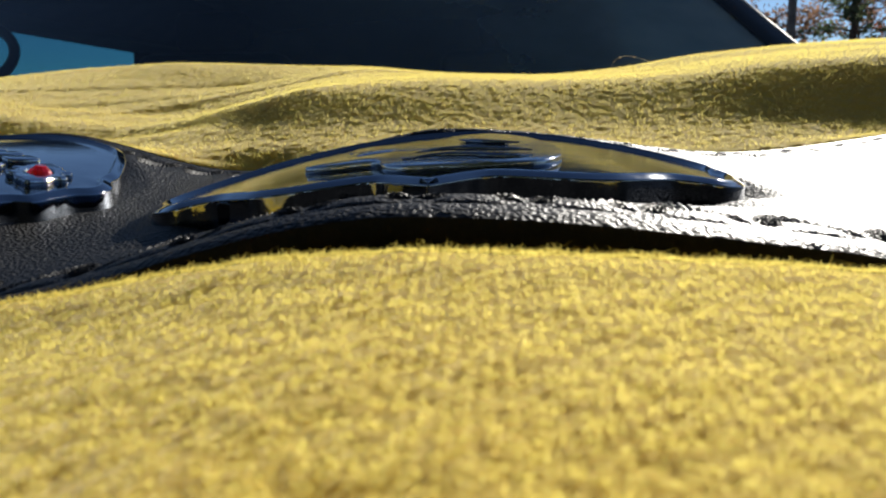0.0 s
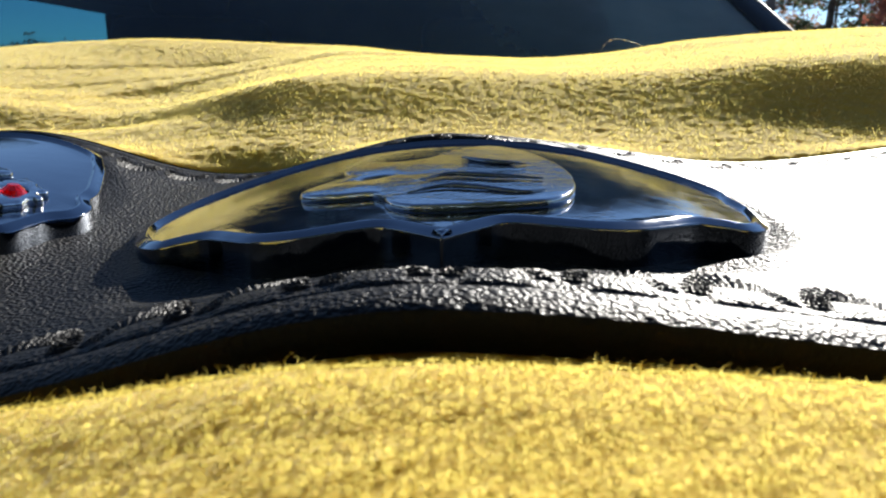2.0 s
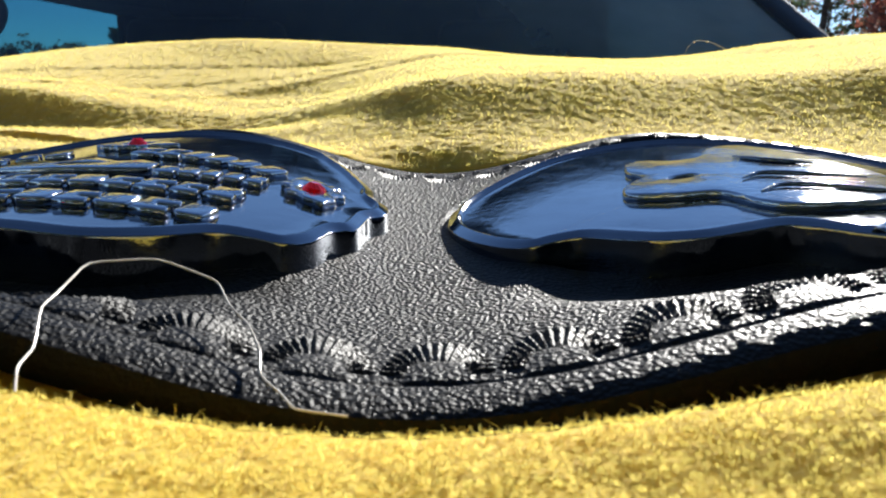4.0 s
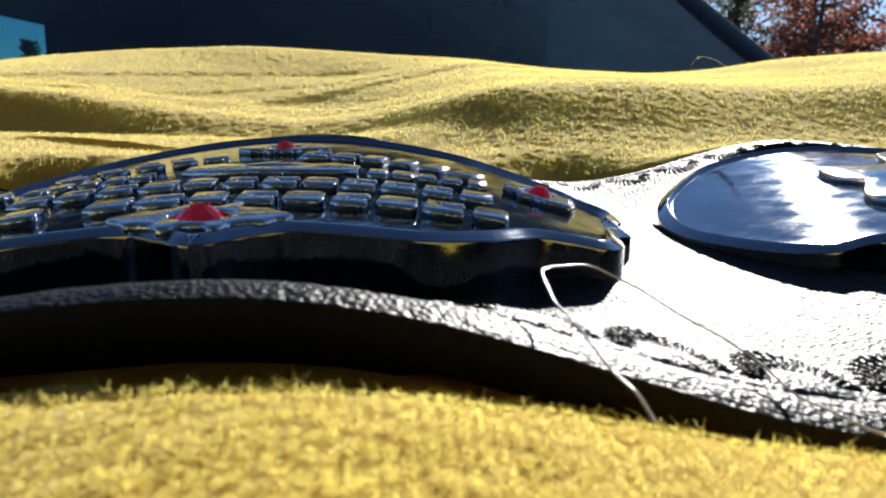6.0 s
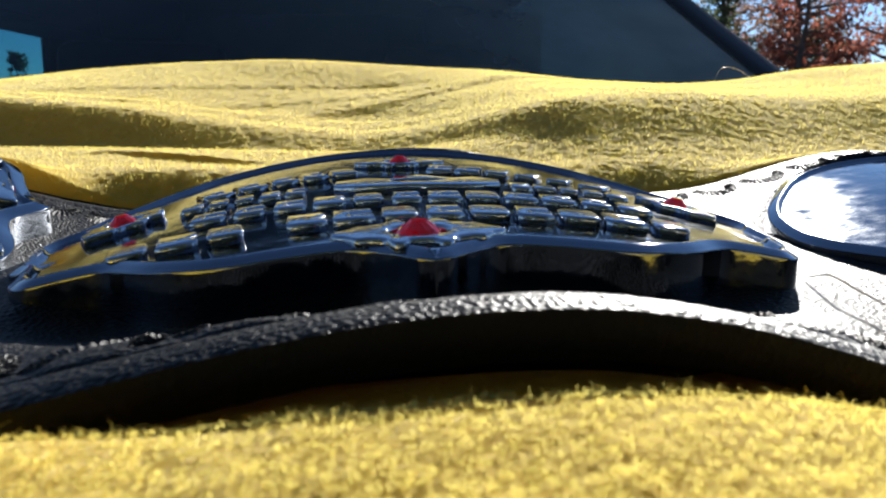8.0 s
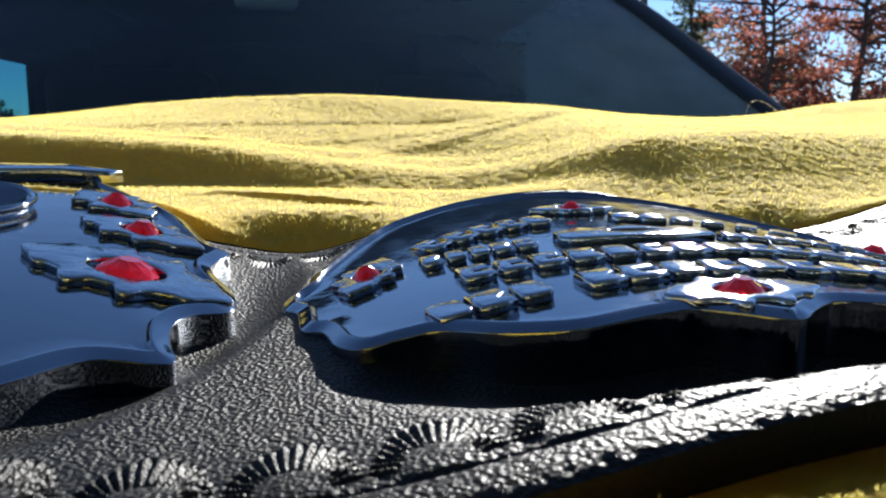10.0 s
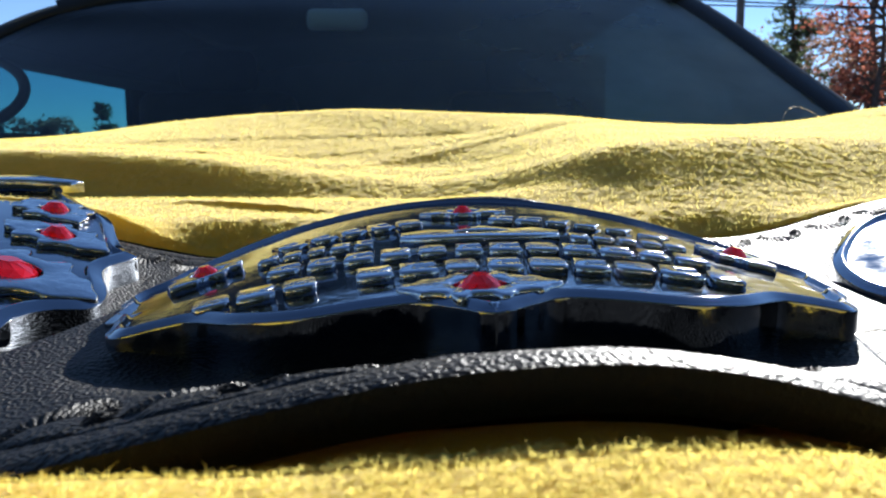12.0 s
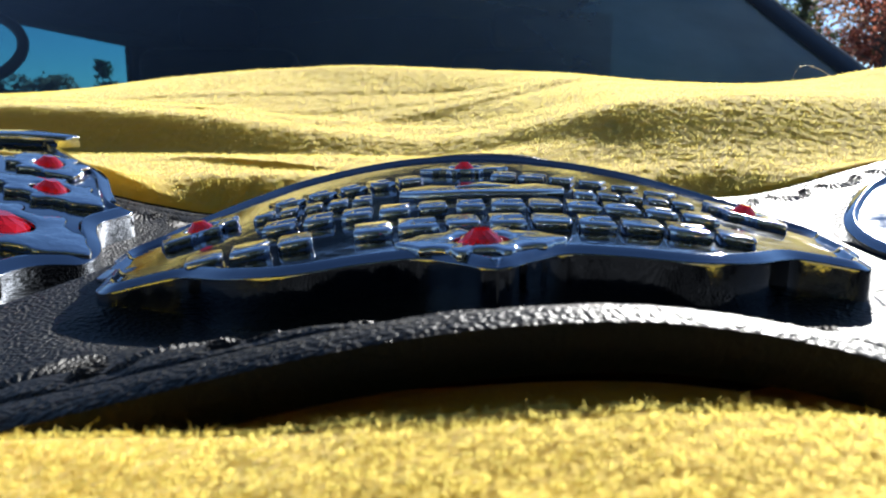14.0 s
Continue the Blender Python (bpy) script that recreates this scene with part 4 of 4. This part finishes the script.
def build_tree(x, y, tall, spread, leaf, label, seed, leaves=3000, low=0.25, pine=False, size=0.10):
    rng = random.Random(seed)
    tree = tagged(empty("tree", (x, y, GROUND_Z)), label, "tree", group="trees beyond the vehicle")
    verts, faces, tips = [], [], []

    def limb(points, radii, sides):
        v, f = tube(points, radii, sides)
        base = len(verts)
        verts.extend(v)
        faces.extend(tuple(i + base for i in q) for q in f)

    trunk = [(0.15 * math.sin(i * 1.1 + seed), 0.15 * math.cos(i * 0.9 + seed), tall * i / 9) for i in range(10)]
    limb(trunk, [0.028 * tall * (1 - 0.095 * i) for i in range(10)], 8)
    for k in range(34 if not pine else 44):
        h = tall * (low + (0.97 - low) * rng.random())
        a = rng.uniform(0, 2 * math.pi)
        reach = spread * (rng.uniform(0.45, 1.0) if not pine else (1.05 - h / tall) * rng.uniform(0.8, 1.2))
        rise = rng.uniform(0.05, 0.55) if not pine else rng.uniform(-0.12, 0.1)
        i = min(8, int(h / tall * 9))
        p0 = Vector(trunk[i]).lerp(Vector(trunk[i + 1]), h / tall * 9 - i)
        pts = [p0 + Vector((math.cos(a + 0.3 * math.sin(3 * s + k)) * reach * s, math.sin(a + 0.3 * math.sin(3 * s + k)) * reach * s, rise * reach * s + 0.1 * math.sin(5 * s + k))) for s in (0, 0.25, 0.5, 0.75, 1.0)]
        limb([tuple(p) for p in pts], [0.010 * tall * (1 - 0.85 * s) * (0.6 if pine else 1) for s in (0, 0.25, 0.5, 0.75, 1.0)], 5)
        tips += [pts[2], pts[3], pts[3], pts[4], pts[4]]
        for m in range(3):
            b = a + rng.uniform(-1.2, 1.2)
            q = pts[2 + m % 3]
            e = q + Vector((math.cos(b), math.sin(b), rng.uniform(-0.1, 0.6))) * reach * 0.35
            limb([tuple(q), tuple(q.lerp(e, 0.5) + Vector((0, 0, 0.05))), tuple(e)], [0.003 * tall, 0.002 * tall, 0.0006 * tall], 4)
            tips += [e, q.lerp(e, 0.6)]
    t = part_of("trunk", from_arrays("trunk", verts, faces), BARK, tree)
    n = leaves
    g = np.random.RandomState(seed)
    at = np.array([tuple(p) for p in tips])[g.randint(0, len(tips), n)] + g.normal(0, 0.10 * spread, (n, 3)) * np.array([1, 1, 0.7 if not pine else 0.35])
    u, v = g.normal(size=(n, 3)), g.normal(size=(n, 3))
    u /= np.linalg.norm(u, axis=1, keepdims=True)
    v -= (u * v).sum(1, keepdims=True) * u
    v /= np.linalg.norm(v, axis=1, keepdims=True)
    s = size * g.uniform(0.5, 1.3, (n, 1))
    quads = np.stack([at - u * s, at + v * s * 0.55, at + u * s, at - v * s * 0.55], 1).reshape(-1, 3)
    part_of("crown", from_arrays("crown", quads, np.arange(4 * n).reshape(-1, 4)), leaf, tree, smooth=False)


def build_surroundings():
    build_ground()
    rust, brown, pine = "autumn oak with rust-red leaves and bare twigs", "half-bare autumn tree with brown leaves", "tall dark green pine"
    build_tree(15.4, 25.5, 6.4, 2.2, RUST_LEAF, rust, 1, 3600)
    build_tree(18.6, 25.0, 7.5, 2.6, RUST_LEAF, rust, 2, 4000)
    build_tree(13.8, 28.5, 7.6, 1.9, PINE_LEAF, pine, 3, 2600, 0.2, True)
    build_tree(17.4, 29.5, 9.0, 2.8, BROWN_LEAF, brown, 4, 3000)
    build_tree(21.5, 27.0, 8.0, 2.6, BROWN_LEAF, brown, 5, 3000)
    build_tree(12.2, 31.5, 5.2, 2.2, BROWN_LEAF, brown, 6, 1500)
    build_tree(16.2, 33.0, 5.4, 2.6, BROWN_LEAF, brown, 7, 3800, 0.08)
    build_tree(20.0, 32.0, 5.4, 2.8, PINE_LEAF, pine, 8, 4200, 0.08, True)
    for k, (x, y, h) in enumerate(((-12.7, 30.0, 3.0), (-15.6, 31.0, 2.3), (-17.0, 30.0, 2.2), (-18.6, 31.0, 2.2), (-20.5, 30.0, 2.3))):
        build_tree(x, y, h, 1.1, BROWN_LEAF if k % 2 else PINE_LEAF, brown if k % 2 else "low dark evergreen tree", 20 + k, 1800, 0.15, k % 2 == 0)
    # unseen trees added behind the camera as dark surroundings for reflections
    for k, (x, y, h) in enumerate(((-10.0, -11.0, 14.0), (-5.0, -10.0, 15.0), (0.0, -11.0, 14.5), (5.0, -10.0, 15.5), (10.0, -11.5, 14.0), (-14.0, -7.0, 13.0), (14.0, -6.0, 13.0))):
        build_tree(x, y, h, 4.4, PINE_LEAF, "unseen dark evergreen tree added behind the camera", 40 + k, 6500, 0.06, False, 0.36)
    # utility pole and wires
    pole = tagged(empty("utility_pole", (8.25, 20.0, GROUND_Z)), "weathered wooden utility pole carrying wires", "utility pole")
    pts = [(0, 0, z) for z in np.linspace(0, 9.0, 8)]
    part_of("post", tube_mesh("post", pts, [0.125 - 0.006 * i for i in range(8)], 14), POLE, pole)
    bm = box(bmesh.new(), -1.0, 1.0, -0.05, 0.05, 8.2, 8.32, 0.01)
    part("cross_arm", bm, POLE, pole)
    for k, (dz, sag, x0, x1) in enumerate(((5.25, 0.10, -10, 22), (5.05, 0.30, -10, 22), (8.35, 0.25, -10, 22))):
        line = [(8.25 + x0 + (x1 - x0) * s, 20.0 + 0.14 + 4.0 * (s - 0.3), GROUND_Z + dz - sag * 4 * s * (1 - s) + (0.5 * s if k == 1 else -0.35 * s)) for s in np.linspace(0, 1, 24)]
        tagged(part_of("overhead_wire", tube_mesh("overhead_wire", line, 0.022, 6), TRIM), "dark overhead wire strung past the pole", "wire")


# ---- small loose things ----
def build_threads():
    pts = [(0.0496, -0.1078, -0.0050), (0.0486, -0.1052, -0.0031), (0.0477, -0.1, -0.0028), (0.0456, -0.094, 0.0002), (0.0449, -0.088, 0.0006), (0.045, -0.08, 0.0025), (0.0527, -0.074, 0.0017),
           (0.0607, -0.072, -0.0022), (0.0641, -0.078, -0.0042), (0.0679, -0.082, -0.0058), (0.0707, -0.087, -0.0077), (0.0718, -0.092, -0.0093), (0.0754, -0.0955, -0.0104), (0.0774, -0.0985, -0.0109), (0.0844, -0.0995, -0.0113)]
    # stiff lengths between sharp kinks
    way = [Vector(a).lerp(Vector(b), k / 5) for a, b in zip(pts, pts[1:]) for k in range(5)] + [Vector(pts[-1])]
    way = [(way[max(i - 1, 0)] + way[i] * 2 + way[min(i + 1, len(way) - 1)]) / 4 for i in range(len(way))]
    me = tube_mesh("thread", way, 0.00015, 7)
    tagged(part_of("thread", me, THREAD), "loose clear kinked thread lying over the strap", "thread")
    pts = [(0.296, 0.474, 0.050), (0.301, 0.477, 0.0585), (0.310, 0.483, 0.0622), (0.322, 0.489, 0.0612), (0.335, 0.498, 0.0578), (0.347, 0.5068, 0.0525), (0.352, 0.510, 0.045)]
    me = tube_mesh("thread", curve_through(pts, 40), 0.00013, 7)
    thread = tagged(part_of("thread", me, THREAD), "loop of clear thread with bright drops above the blanket", "thread")
    rng = random.Random(8)
    line = curve_through(pts, 40)
    for i in (5, 10, 13, 18, 22, 25, 30, 34):
        bm = bmesh.new()
        bmesh.ops.create_icosphere(bm, subdivisions=2, radius=0.0008 * rng.uniform(0.6, 1.2), matrix=Matrix.Translation(tuple(line[i])))
        part("drop", bm, THREAD, thread)


build_blanket_ob = build_blanket()
build_fuzz(build_blanket_ob)
build_strap()
build_text_plate()
build_emblem_plate()
build_centre_plate()
build_vehicle()
build_surroundings()
build_threads()
